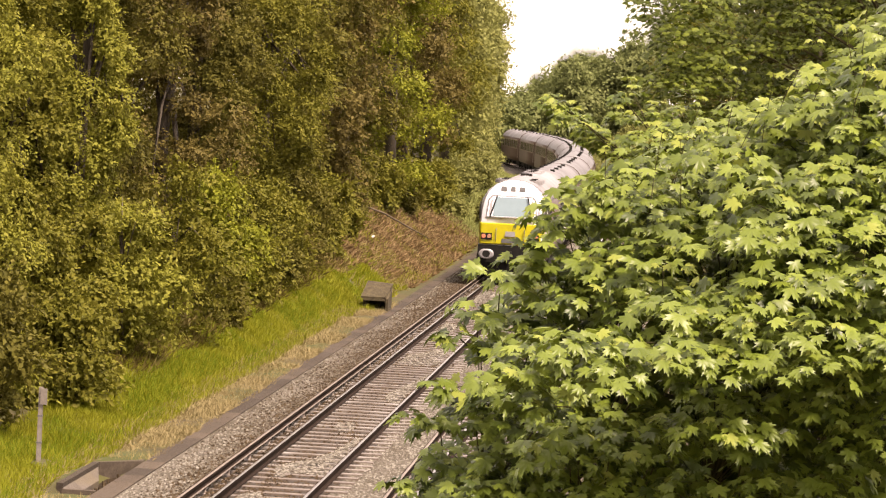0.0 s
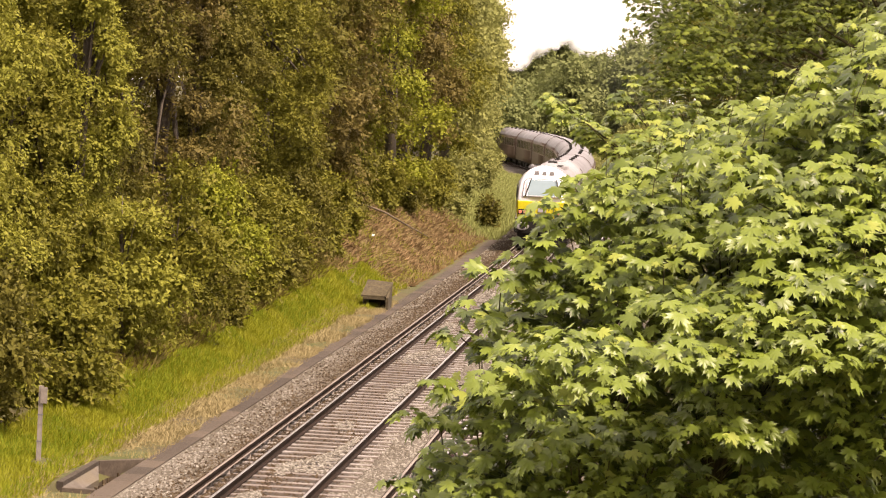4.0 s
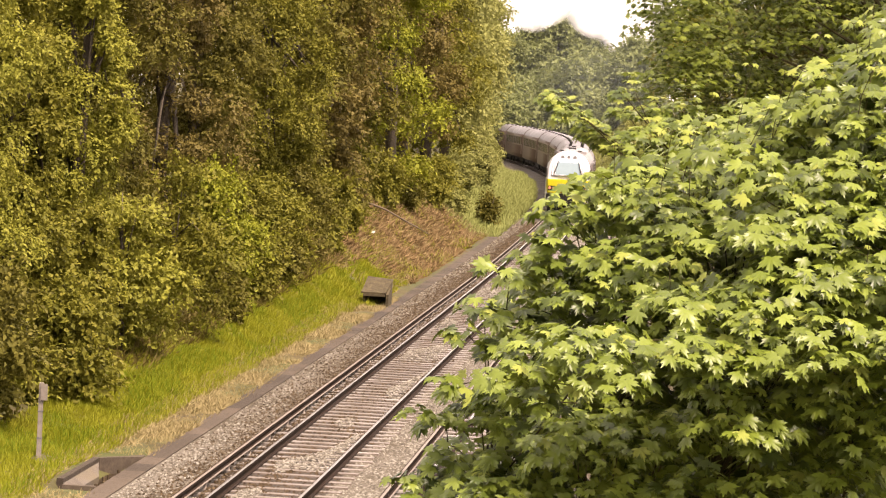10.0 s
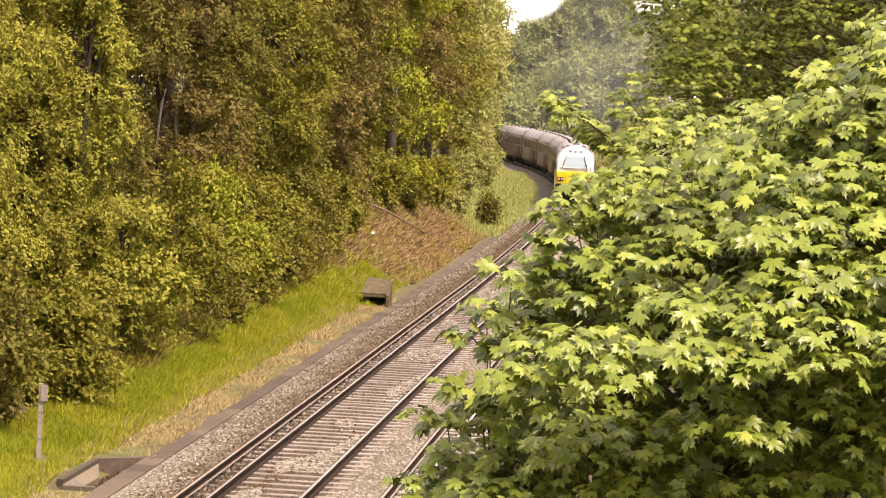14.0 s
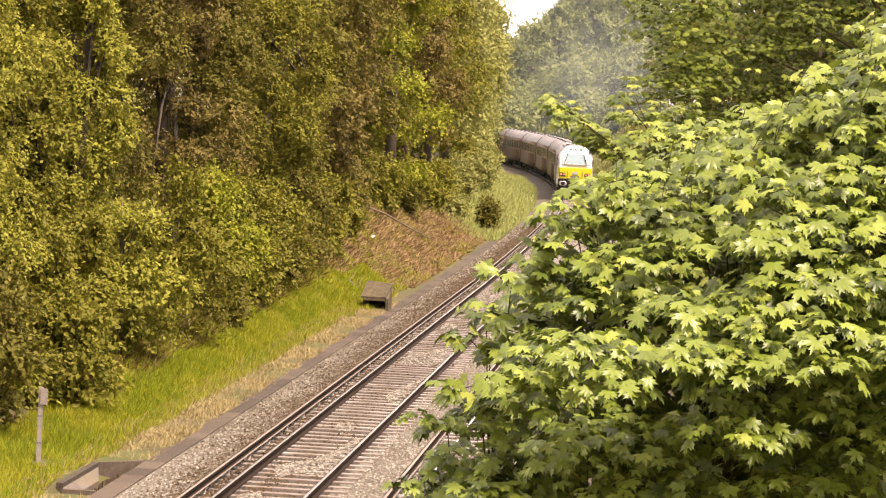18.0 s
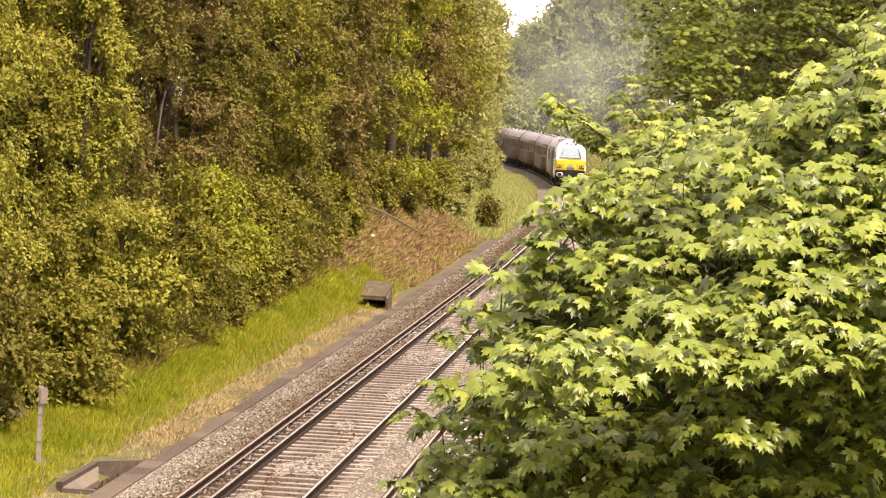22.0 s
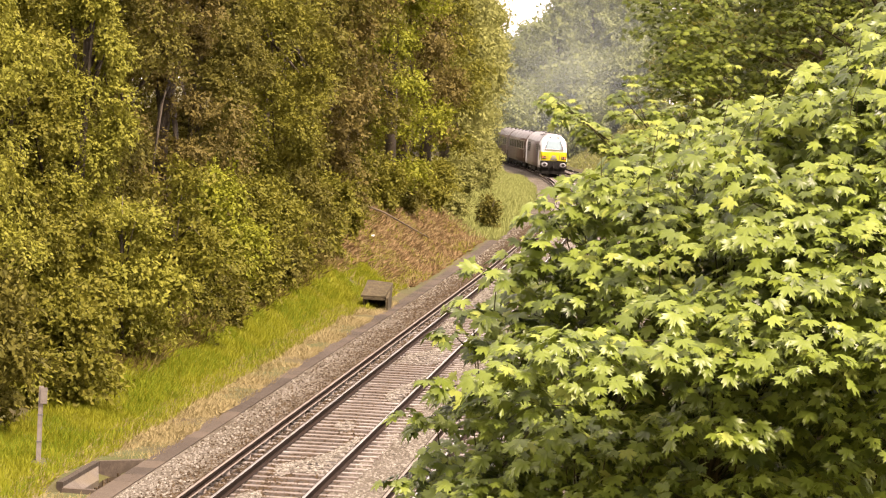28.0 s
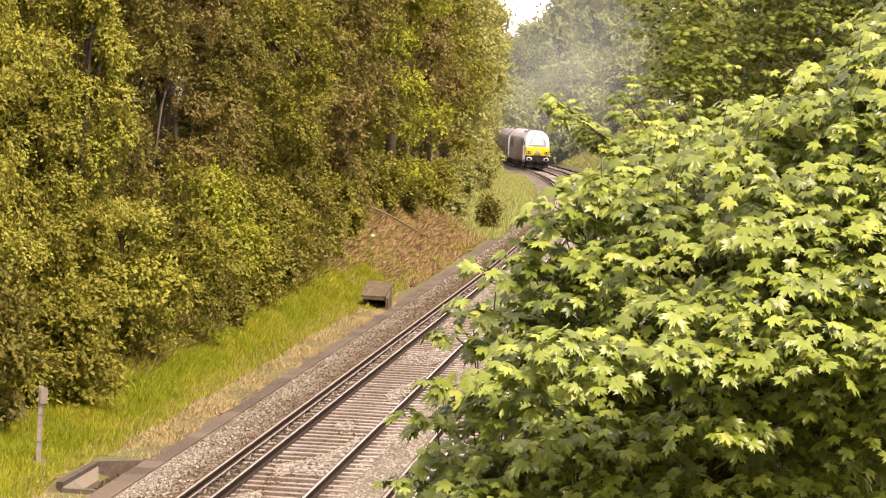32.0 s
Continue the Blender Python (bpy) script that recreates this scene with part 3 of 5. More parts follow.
def build_coach():
    t = thing("passenger_coach", "brown and cream passenger coach with a grey ribbed roof", "railway coach", group="coaches of the train")

    def ring(y):
        return section(HALF, y, 1.02, 0.97)

    part("body", Geo().loft([ring(0), ring(COACH_LEN)]), M_COACH, t, "brown painted body side", True)
    half_roof = [(x * 1.025, 0.75 + (z - 0.75) * 0.97 + 0.01) for x, z in HALF[4:]]
    rr = half_roof + [(-x, z) for x, z in reversed(half_roof[:-1])]
    part("roof", Geo().loft([[(x, 0.05, z) for x, z in rr], [(x, COACH_LEN - 0.05, z) for x, z in rr]], closed=False), M_COACHROOF, t, "grey painted roof", True)
    for y0 in np.arange(0.6, COACH_LEN, 1.55):
        part("roof_rib", Geo().loft([[(x, y0, z + 0.02) for x, z in rr], [(x, y0 + 0.06, z + 0.02) for x, z in rr]], closed=False), M_GREY, t)
    for k, y0 in enumerate(np.arange(1.6, COACH_LEN - 1, 2.05)):
        for x in (-0.4, 0.4)[k % 2:k % 2 + 1]:
            part("roof_vent", Geo().box(x - 0.13, x + 0.13, y0, y0 + 0.3, 3.6, 3.87, 0.03), M_BLACK, t, "small roof ventilator")
    for s in (-1, 1):
        band = part("cream_band", Geo().box(s * 1.37 - 0.012, s * 1.37 + 0.008, 1.4, COACH_LEN - 1.4, 1.95, 2.92), M_CREAM, t, "cream band round the windows")
        for y0 in np.arange(2.0, COACH_LEN - 2.6, 2.02):
            w = part("window", Geo().box(s * 1.378 - 0.01, s * 1.378 + 0.008, y0, y0 + 1.55, 2.05, 2.80), M_GLASS, band, "dark coach window")
        for y0 in (0.45, COACH_LEN - 1.15):
            d = part("door", Geo().box(s * 1.37 - 0.01, s * 1.37 + 0.012, y0, y0 + 0.7, 1.1, 2.95), M_COACH, t, "brown slam door")
            part("door_window", Geo().box(s * 1.38 - 0.006, s * 1.38 + 0.01, y0 + 0.12, y0 + 0.58, 2.1, 2.8), M_GLASS, d)
    part("underframe", Geo().box(-1.25, 1.25, 0.3, COACH_LEN - 0.3, 0.62, 0.95), M_BLACK, t, "black underframe")
    for y0 in (7.0, 10.2):
        part("battery_box", Geo().box(-1.2, 1.2, y0, y0 + 1.8, 0.35, 0.65), M_BLACK, t)
    part("gangway", Geo().box(-0.5, 0.5, -0.28, 0.0, 1.0, 3.1).box(-0.5, 0.5, COACH_LEN, COACH_LEN + 0.28, 1.0, 3.1), M_BLACK, t, "black corridor connection")
    buffer_pair(t, 0.0)
    bogie(t, 2.8)
    bogie(t, COACH_LEN - 2.8)
    return t


loco = build_loco()
coach = build_coach()
coaches = [coach] + [copy_thing(coach, Matrix.Identity(4)) for _ in range(8)]


def vehicle_pose(s, length):
    """The pose of a vehicle whose near end stands s along the line, riding on two bogies."""
    xa, da, _ = along(s + 2.8)
    xb, db, _ = along(s + length - 2.8)
    turn = math.atan2(xb - xa, db - da)
    u = Vector((math.sin(turn), math.cos(turn), 0))
    p = Vector((xa, da, 0)) - 2.8 * u
    return Matrix.Translation(p) @ pose(0, 0, 0, 0, 0, -math.degrees(turn))


# ---------------------------------------------------------------- trees and bushes
def crown_leaves(centres, sizes, count, length, width, r, droop=0.35, flat=0.7):
    """Leaves over lumpy clumps; they lie outwards and droop a little."""
    n = count // 13
    k = r.integers(0, len(centres), n)
    v = r.normal(size=(n, 3))
    v /= np.linalg.norm(v, axis=1, keepdims=True)
    rad = sizes[k] * (0.62 + 0.46 * r.random(n) ** 0.6)
    spray = centres[k] + v * rad[:, None] * np.array([1, 1, flat])
    face = np.array([0, 0, 0.7]) + v * 0.95 + r.normal(size=(n, 3)) * 0.24
    axis = v * 0.9 + r.normal(size=(n, 3)) * 0.5 - np.array([0, 0, droop])
    axis /= np.linalg.norm(axis, axis=1, keepdims=True)
    # thirteen leaves to a spray, set along its twig
    step = np.tile(np.arange(13) - 6, n)[:, None]
    spray, face, axis, v = (np.repeat(q, 13, 0) for q in (spray, face, axis, v))
    count = n * 13
    p = spray + axis * step * length * 0.42 + r.normal(size=(count, 3)) * length * 0.3
    way = axis + r.normal(size=(count, 3)) * 0.55
    up = face + r.normal(size=(count, 3)) * 0.12
    s = r.uniform(0.6, 1.3, count)
    return spread(p, up, way, length * s, width * s)


def broadleaf(name, label, d, off, height, radius, kind, count, leaf, seed, low=0.02, clumps=60, category="tree", group="", droop=0.35, tall=1.0, lean=0.0):
    """A tree or bush with a tapered trunk, limbs and a crown of many small leaves."""
    r = np.random.default_rng(seed)
    base = beside(d, off)
    base.z = ground_z(off, d) - 0.05
    t = thing(name, label, category, Matrix.Translation(base), group)
    v = r.normal(size=(clumps, 3))
    v /= np.linalg.norm(v, axis=1, keepdims=True)
    rr = r.random(clumps) ** 0.35
    mid, semi = height * (0.5 + low / 2), height * (0.5 - low / 2)
    zz = v[:, 2] * rr
    # broad below, narrowing to the top, with an uneven outline
    wide = radius * (1.0 - 0.45 * np.clip(zz, 0, 1) ** 1.5) * r.uniform(0.8, 1.18, clumps)
    c = np.stack([v[:, 0] * rr * wide + lean * (zz + 1), v[:, 1] * rr * wide, mid + zz * semi], 1)
    sizes = radius * r.uniform(0.17, 0.46, clumps)
    g = Geo()
    tr = max(0.05, height * 0.016)
    pts = [(0, 0, -0.1), (0.1 * r.normal(), 0.1 * r.normal(), height * 0.3), (lean + 0.2 * r.normal(), 0.2 * r.normal(), height * 0.62), (lean * 1.5 + 0.25 * r.normal(), 0.2 * r.normal(), height * 0.93)]
    g.tube(pts, [tr * 1.35, tr, tr * 0.6, tr * 0.15], 8)
    part("trunk", g, M_BARK, t, smooth=True)
    for i in range(10 if height > 5 else 5):
        a = Vector(pts[1]).lerp(Vector(pts[2]), r.random())
        b = Vector(c[i])
        m = a.lerp(b, 0.55) + Vector((0, 0, 0.12 * height * r.random()))
        part("limb", Geo().tube([a, m, b], [tr * 0.42, tr * 0.26, tr * 0.07], 5), M_BARK, t, smooth=True)
    vv, ff = crown_leaves(c, sizes, count, leaf, leaf * 1.05, r, droop, 0.68 * tall)
    part("crown", array_mesh("crown", vv, ff, M_LEAF[kind]), M_LEAF[kind], t)
    return t


TALK = {"yellow": "yellow-green willow-like tree, dense fine leaves, on the bank", "green": "mid-green leafy tree crowding the cutting bank",
        "olive": "dark olive-green hawthorn tree on the cutting bank", "brown": "brownish-green tree with rusty young foliage",
        "lime": "tree with bright fresh lime-green foliage", "pale": "pale grey-green tree leaning over the line", "far": "distant green tree beyond the bend, haze put into its leaf colour"}
TREES = [(55, -7.6, 11, 1.9, "yellow"), (63, -6.7, 11, 1.25, "yellow"), (60, -7.5, 11, 1.45, "green"), (61, -10.5, 13, 2.6, "green"), (72, -8.6, 13, 2.4, "olive"), (80, -8.0, 13, 2.4, "brown"),
         (88, -8.6, 13, 2.6, "olive"), (95, -7.6, 13, 2.4, "green"), (104, -8.4, 14, 2.8, "olive"), (112, -7.6, 14, 2.5, "brown"), (122, -8.2, 15, 2.8, "olive"),
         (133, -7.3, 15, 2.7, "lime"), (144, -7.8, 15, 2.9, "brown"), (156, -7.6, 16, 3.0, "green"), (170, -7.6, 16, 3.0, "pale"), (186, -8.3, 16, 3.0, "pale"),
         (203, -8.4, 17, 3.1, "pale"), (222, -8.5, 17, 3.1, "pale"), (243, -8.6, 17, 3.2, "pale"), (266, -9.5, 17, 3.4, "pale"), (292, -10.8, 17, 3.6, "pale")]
for i, (d, off, h, rad, kind) in enumerate(TREES):
    near = d < 100
    broadleaf("bank_tree", TALK[kind], d, off, h, rad * 0.92, kind, (64000 if kind == "yellow" else 60000) if near else (34000 if d < 160 else 17000), (0.09 if kind == "yellow" else 0.11) if near else (0.175 if d < 160 else 0.27), 100 + i,
              low=0.02, clumps=62, group="trees on the cutting bank", droop=0.8 if kind == "yellow" else 0.4, tall=1.5 if kind == "yellow" else 1.0)
BUSHES = [(54, -6.6, 3.4, 1.3, "olive"), (59, -6.0, 2.6, 1.1, "green"), (62, -6.4, 4.2, 1.3, "green"), (67, -6.3, 4.2, 1.4, "yellow"), (73, -6.3, 4.4, 1.5, "green"), (79, -6.4, 4.0, 1.5, "lime"),
          (85, -6.3, 3.4, 1.4, "green"), (91, -6.5, 3.0, 1.4, "green"), (98, -6.8, 2.6, 1.3, "olive"), (78, -6.0, 1.5, 0.8, "olive"), (84, -6.2, 1.7, 0.9, "green"), (89, -6.2, 1.5, 0.8, "olive"), (93, -6.3, 1.6, 0.9, "brown"), (97, -6.4, 1.4, 0.8, "olive"), (102, -6.5, 1.4, 0.8, "green"), (110, -6.9, 1.3, 0.9, "green"), (134, -6.8, 1.3, 0.9, "olive"), (145, -6.4, 1.4, 0.9, "green"), (150, -5.6, 1.2, 0.8, "pale"), (58, -6.7, 1.3, 0.7, "yellow"), (106, -7.2, 2.4, 1.2, "green"), (116, -7.3, 2.2, 1.2, "olive"), (128, -7.2, 2.2, 1.2, "green"),
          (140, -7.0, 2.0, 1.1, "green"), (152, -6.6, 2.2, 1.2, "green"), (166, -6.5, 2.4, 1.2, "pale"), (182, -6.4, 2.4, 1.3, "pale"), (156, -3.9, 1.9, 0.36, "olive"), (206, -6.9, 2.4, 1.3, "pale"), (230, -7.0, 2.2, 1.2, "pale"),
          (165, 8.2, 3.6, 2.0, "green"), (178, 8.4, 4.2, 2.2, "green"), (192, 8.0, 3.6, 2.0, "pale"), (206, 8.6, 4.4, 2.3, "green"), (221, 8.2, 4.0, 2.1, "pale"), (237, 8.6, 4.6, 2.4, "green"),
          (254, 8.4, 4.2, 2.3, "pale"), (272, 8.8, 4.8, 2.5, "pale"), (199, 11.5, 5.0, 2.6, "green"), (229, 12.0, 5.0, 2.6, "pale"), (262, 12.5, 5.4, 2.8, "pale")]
for i, (d, off, h, rad, kind) in enumerate(BUSHES):
    broadleaf("bush", {"green": "leafy green bush at the foot of the trees", "olive": "small dark olive bush on the grassy bank", "yellow": "yellow-green bush on the bank", "brown": "low brownish bush on the steep bank", "lime": "bright fresh green bush on the bank", "pale": "pale green bush beside the bend"}[kind],
              d, off, h, rad, kind, (11000 if d < 110 else 6000) if off < 0 else 4000, 0.13 if d < 100 else 0.17 if off < 0 else 0.26, 300 + i, low=-0.1, clumps=40, category="bush", group="bushes on the bank")
# added backing trees; the near ones carry the sycamore's inner shade in their colour
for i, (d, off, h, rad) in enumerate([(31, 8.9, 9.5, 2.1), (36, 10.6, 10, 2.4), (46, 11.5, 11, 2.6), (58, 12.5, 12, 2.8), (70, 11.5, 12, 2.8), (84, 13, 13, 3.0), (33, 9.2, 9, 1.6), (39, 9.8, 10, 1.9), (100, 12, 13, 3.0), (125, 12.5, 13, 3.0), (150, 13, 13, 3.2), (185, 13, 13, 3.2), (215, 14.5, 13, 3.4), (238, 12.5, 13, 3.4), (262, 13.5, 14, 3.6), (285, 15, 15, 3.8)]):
    broadleaf("opposite_bank_tree", "leafy tree on the opposite bank, near ones shade-dark behind the sycamore", d, off, h, rad, "dark" if d < 60 else "olive" if i % 2 else "green", 30000 if d < 40 else 4000 if d < 160 else 9000, 0.1 if d < 40 else 0.22, 400 + i, clumps=70, group="trees on the opposite bank")
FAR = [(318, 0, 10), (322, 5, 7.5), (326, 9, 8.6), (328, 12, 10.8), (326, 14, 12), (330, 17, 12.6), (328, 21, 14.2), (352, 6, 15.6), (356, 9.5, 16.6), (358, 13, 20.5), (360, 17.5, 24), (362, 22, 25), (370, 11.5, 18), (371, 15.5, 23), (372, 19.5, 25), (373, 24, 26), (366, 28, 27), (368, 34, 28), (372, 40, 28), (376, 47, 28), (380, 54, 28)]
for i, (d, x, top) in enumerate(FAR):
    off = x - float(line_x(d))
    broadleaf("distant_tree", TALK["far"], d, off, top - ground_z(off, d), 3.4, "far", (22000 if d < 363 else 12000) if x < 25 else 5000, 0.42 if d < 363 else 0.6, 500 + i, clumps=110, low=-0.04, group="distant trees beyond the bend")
# back row fills the gaps; deep-wood shade is painted as dark leaves
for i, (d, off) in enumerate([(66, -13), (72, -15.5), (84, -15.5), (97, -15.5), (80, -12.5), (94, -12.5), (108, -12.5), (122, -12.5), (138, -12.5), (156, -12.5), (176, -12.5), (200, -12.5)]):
    broadleaf("back_tree", "tree deeper in the wood, its shade put into dark leaves", d, off, 15, 3.4, "dark", 9000, 0.3, 700 + i, clumps=90, low=0.02, group="trees on the cutting bank")

# ---------------------------------------------------------------- leaves of the maples
LOBES = [(0, 1.04), (7, 0.72), (14, 0.82), (21, 0.44), (37, 0.72), (44, 0.60), (52, 0.98), (59, 0.64), (68, 0.76), (82, 0.40), (103, 0.66), (118, 0.46), (150, 0.28)]
ring = [(math.sin(radians(a)) * q, math.cos(radians(a)) * q) for a, q in LOBES]
ring = ring + [(0.0, -0.12)] + [(-x, y) for x, y in reversed(ring[1:])]
MAPLE_V = np.array([(0.0, 0.0, 0.06)] + [(x, y + 0.05, -0.2 * (x * x + max(y, 0) ** 2) + 0.06 * abs(x) + 0.05 * math.sin(9 * math.atan2(abs(x), y + 0.3))) for x, y in ring])
MAPLE_F = np.array([(0, i + 1, (i + 1) % len(ring) + 1) for i in range(len(ring))])[:, ::-1]
PALM = (MAPLE_V, MAPLE_F)
# the maple's outline against the line: how far left its foliage reaches at each height
EDGE_Z = [5.2, 5.7, 5.86, 6.02, 6.19, 6.34, 6.57, 6.74, 6.83, 6.93, 7.0, 7.12, 7.27, 7.37, 7.51, 7.65]
EDGE_X = [-0.08, -0.04, -0.02, 0.07, 0.12, 0.22, 0.36, 0.40, 0.50, 0.59, 0.82, 1.02, 1.20, 1.42, 1.57, 1.72]


def shoot(r, tip, length, big, leaves, twigs, young=0.25, droop=0.6):
    """An upright leader with crossed pairs of long-stalked leaves, large below and small and pale at the tip."""
    lean = Vector((r.normal() * 0.08, r.normal() * 0.08, 0))
    foot = tip - Vector((0, 0, length)) + lean * length * 2
    twigs.tube([foot, foot.lerp(tip, 0.5) + lean * 0.1, tip], [0.0024, 0.002, 0.0013], 4)
    n = max(3, int(length / 0.085))
    turn = r.random() * 6.28
    for i in range(n):
        q = i / (n - 1)
        at = tip.lerp(foot, q)
        size = big * (0.5 + 0.5 * min(1, q * 1.8)) * r.uniform(0.8, 1.15)
        stalk = size * r.uniform(0.5, 1.0)
        for k in (0, math.pi):
            a = turn + k + r.normal() * 0.4
            out = Vector((math.cos(a), math.sin(a) - 0.35, 0)).normalized()
            p = at + out * stalk + Vector((0, 0, (0.45 - 0.3 * q) * stalk))
            twigs.tube([at, p], [0.0018, 0.0013], 3)
            way = out + Vector((r.normal() * 0.2, r.normal() * 0.2, -droop * r.uniform(0.2, 1.3)))
            up = Vector((r.normal() * 0.2, r.normal() * 0.2 - 0.25, 1))
            leaves.append((p, way, up, size, q < young * r.uniform(0.3, 1.2)))
        turn += math.pi / 2


def tier(r, c, wide, high, n, size, leaves, young=0.04, twigs=None):
    """One flat layer of foliage: leaves overlap like tiles on a low dome, turned to the open side, their points hanging over its rim."""
    turn = r.uniform(0, 6.28, n)
    q = np.sqrt(r.random(n))
    cs, sn = np.cos(turn), np.sin(turn)
    p = np.stack([wide * q * cs, wide * q * sn, -high * q * q + r.normal(size=n) * high * 0.22], 1) + np.array(c)
    way = np.stack([cs + r.normal(size=n) * 0.3, sn - 0.15 + r.normal(size=n) * 0.3, -0.12 - 0.75 * q * r.uniform(0.3, 1.5, n)], 1)
    up = np.stack([0.6 * q * cs + r.normal(size=n) * 0.33, 0.6 * q * sn - 0.42 + r.normal(size=n) * 0.33, np.ones(n)], 1)
    for i in range(n):
        s = size * r.uniform(0.62, 1.2) * (0.85 + 0.2 * q[i])
        leaves.append((Vector(p[i]), Vector(way[i]), Vector(up[i]), s, r.random() < young * (2.2 - 2 * q[i])))
        if twigs and i % 3 == 0:
            twigs.tube([Vector(p[i]), Vector(c).lerp(Vector(p[i]), 0.35) - Vector((0, 0, high * 0.6))], [0.0013, 0.0018], 3)


def leaf_object(parent, p, way, up, size, me):
    y = way.normalized()
    x = y.cross(up).normalized()
    m = Matrix((x, y, x.cross(y))).transposed().to_4x4()
    part("leaf", me, M_MAPLE, parent, at=Matrix.Translation(p) @ m @ Matrix.Diagonal((size, size, size, 1)))


def hang_leaves(parent, leaves, single, me, me_young, old=None, young=None):
    """Puts the first few leaves up one by one and the rest as one mass of foliage."""
    for p, way, up, size, y in leaves[:single]:
        leaf_object(parent, p, way, up, size, me_young if y else me)
    for flag, m, nm in ((False, old or M_MAPLE, "foliage"), (True, young or M_MAPLE_YOUNG, "young_foliage")):
        sel = [q for q in leaves[single:] if q[4] == flag]
        if sel:
            s = np.array([q[3] for q in sel])
            v, f = spread(np.array([q[0] for q in sel]), np.array([q[2] for q in sel]), np.array([q[1] for q in sel]), s, s, PALM)
            tagged(part(nm, array_mesh(nm, v, f, m), m, parent), kind="stuff")


def leaf_mesh(name, m):
    return array_mesh(name, MAPLE_V, MAPLE_F, m)


LEAF_OLD, LEAF_YOUNG = leaf_mesh("leaf", M_MAPLE), leaf_mesh("young_leaf", M_MAPLE_YOUNG)


def build_maple():
    """The maple before the bridge: a slim trunk and boughs that sway, each with its layers of leaves and upright leaders."""
    r = np.random.default_rng(11)
    d0, x0 = 11.6, 1.35
    off = x0 - float(line_x(d0))
    base = Vector((x0, d0, ground_z(off, d0) - 0.05))
    t = thing("maple_tree", "young maple with broad pointed leaves and pale yellow-green shoots", "tree", Matrix.Translation(base))
    part("trunk", Geo().tube([(0, 0, 0), (0.05, 0.05, 1.8), (0.0, 0.1, 3.6), (0.1, 0.1, 5.2)], [0.09, 0.07, 0.05, 0.015], 9), M_BARK, t, smooth=True)
    cells = {}

    def hang(x, z, dep, kind, *more):
        k = dep / 11
        c = Vector((x * k, dep, 7.1 + (z - 7.1) * k))
        cells.setdefault((int(min(3, max(0, (x + 0.14) / 0.5))), int(z > 5.95) + int(z > 6.55)), []).append((kind, c, *more))

    for layer in (0, 1, 2):
        for z0 in np.arange(5.2, 7.9, 0.105):
            for x0 in np.arange(-0.1, 2.1, 0.25):
                z, x = z0 + r.uniform(-0.06, 0.06), x0 + r.uniform(-0.13, 0.13)
                wide = r.uniform(0.15, 0.27)
                edge = float(np.interp(z, EDGE_Z, EDGE_X))
                if x < edge + (0.45, 0.5, 0.9)[layer] * wide:
                    continue
                lump = noise.noise((x * 2.1, z * 2.6, 3.0))
                # hollows between the boughs; the lowest layers lie back under the crown
                if lump < (-0.38, -0.6, -0.8)[layer] and x > edge + 0.35 and (z > 5.95 or layer == 0):
                    continue
                top = float(np.interp(x, EDGE_X, EDGE_Z))
                dep = 11.8 - 1.15 * min(1.0, max(0.0, top - z) / 1.1) - 0.12 * x - 0.6 * lump + 0.45 * layer + 1.4 * min(1.0, max(0.0, 5.98 - z) / 0.45) * min(1.0, max(0.0, x - edge - 0.25) / 0.4)
                hang(x, z, dep, "tier", wide * (1 + 0.2 * layer), r.uniform(0.07, 0.15), int(r.uniform(46, 66) * (wide / 0.21) ** 1.3), r.uniform(0.043, 0.064))
                if layer == 0 and x > edge + 0.3 and r.random() < 0.24:
                    hang(x, z + r.uniform(0.08, 0.2), dep - 0.05, "shoot", r.uniform(0.16, 0.26), 0.3)
    # sprigs that reach out over the track
    for x, z in ((0.07, 6.19), (0.17, 6.45), (-0.09, 5.86), (-0.11, 5.6), (0.0, 6.0), (0.36, 6.66), (0.42, 6.72), (0.5, 6.78), (0.57, 6.83), (0.3, 6.5), (0.38, 6.47), (0.36, 6.56), (0.1, 6.3)):
        hang(x, z, 11.2 + r.uniform(-0.2, 0.2), "tier", 0.085, 0.035, 11, 0.058)
        hang(x + 0.09, z - 0.03, 11.3, "tier", 0.09, 0.04, 11, 0.062)
    for x, z in ((0.0, 5.62), (0.07, 5.7), (0.1, 5.58), (0.16, 5.66), (0.22, 5.6), (0.28, 5.72), (0.05, 5.5), (0.2, 5.48), (0.33, 5.62)):
        hang(x, z, 11.3 + r.uniform(-0.2, 0.3), "tier", 0.14, 0.07, 30, 0.056)
    # boughs that stand forward over the hollows
    for x0, x1, z0, z1, n in ((0.9, 1.85, 6.1, 6.95, 62), (0.3, 0.7, 5.95, 6.3, 12), (0.45, 1.4, 5.45, 5.95, 20), (1.3, 1.85, 5.5, 6.1, 7)):
        for _ in range(n):
            z = r.uniform(z0, z1)
            hang(r.uniform(x0, x1), z, 10.75 - 0.9 * min(0.85, 6.95 - z) + 1.3 * max(0, 6.1 - z) + r.uniform(-0.2, 0.2), "tier", r.uniform(0.12, 0.2), 0.08, 30, 0.056)
    # leaders that stand out over the crown
    for x, z in ((0.61, 6.93), (0.83, 7.0), (0.98, 7.14), (1.12, 7.26), (1.25, 7.24), (1.40, 7.38), (1.38, 7.15), (1.52, 7.44), (1.60, 7.55), (0.9, 6.98), (0.97, 7.02), (1.2, 7.1), (1.68, 7.4)):
        hang(x, z, 11.2 + r.uniform(-0.3, 0.3), "shoot", r.uniform(0.3, 0.42), 0.35)
    boughs = []
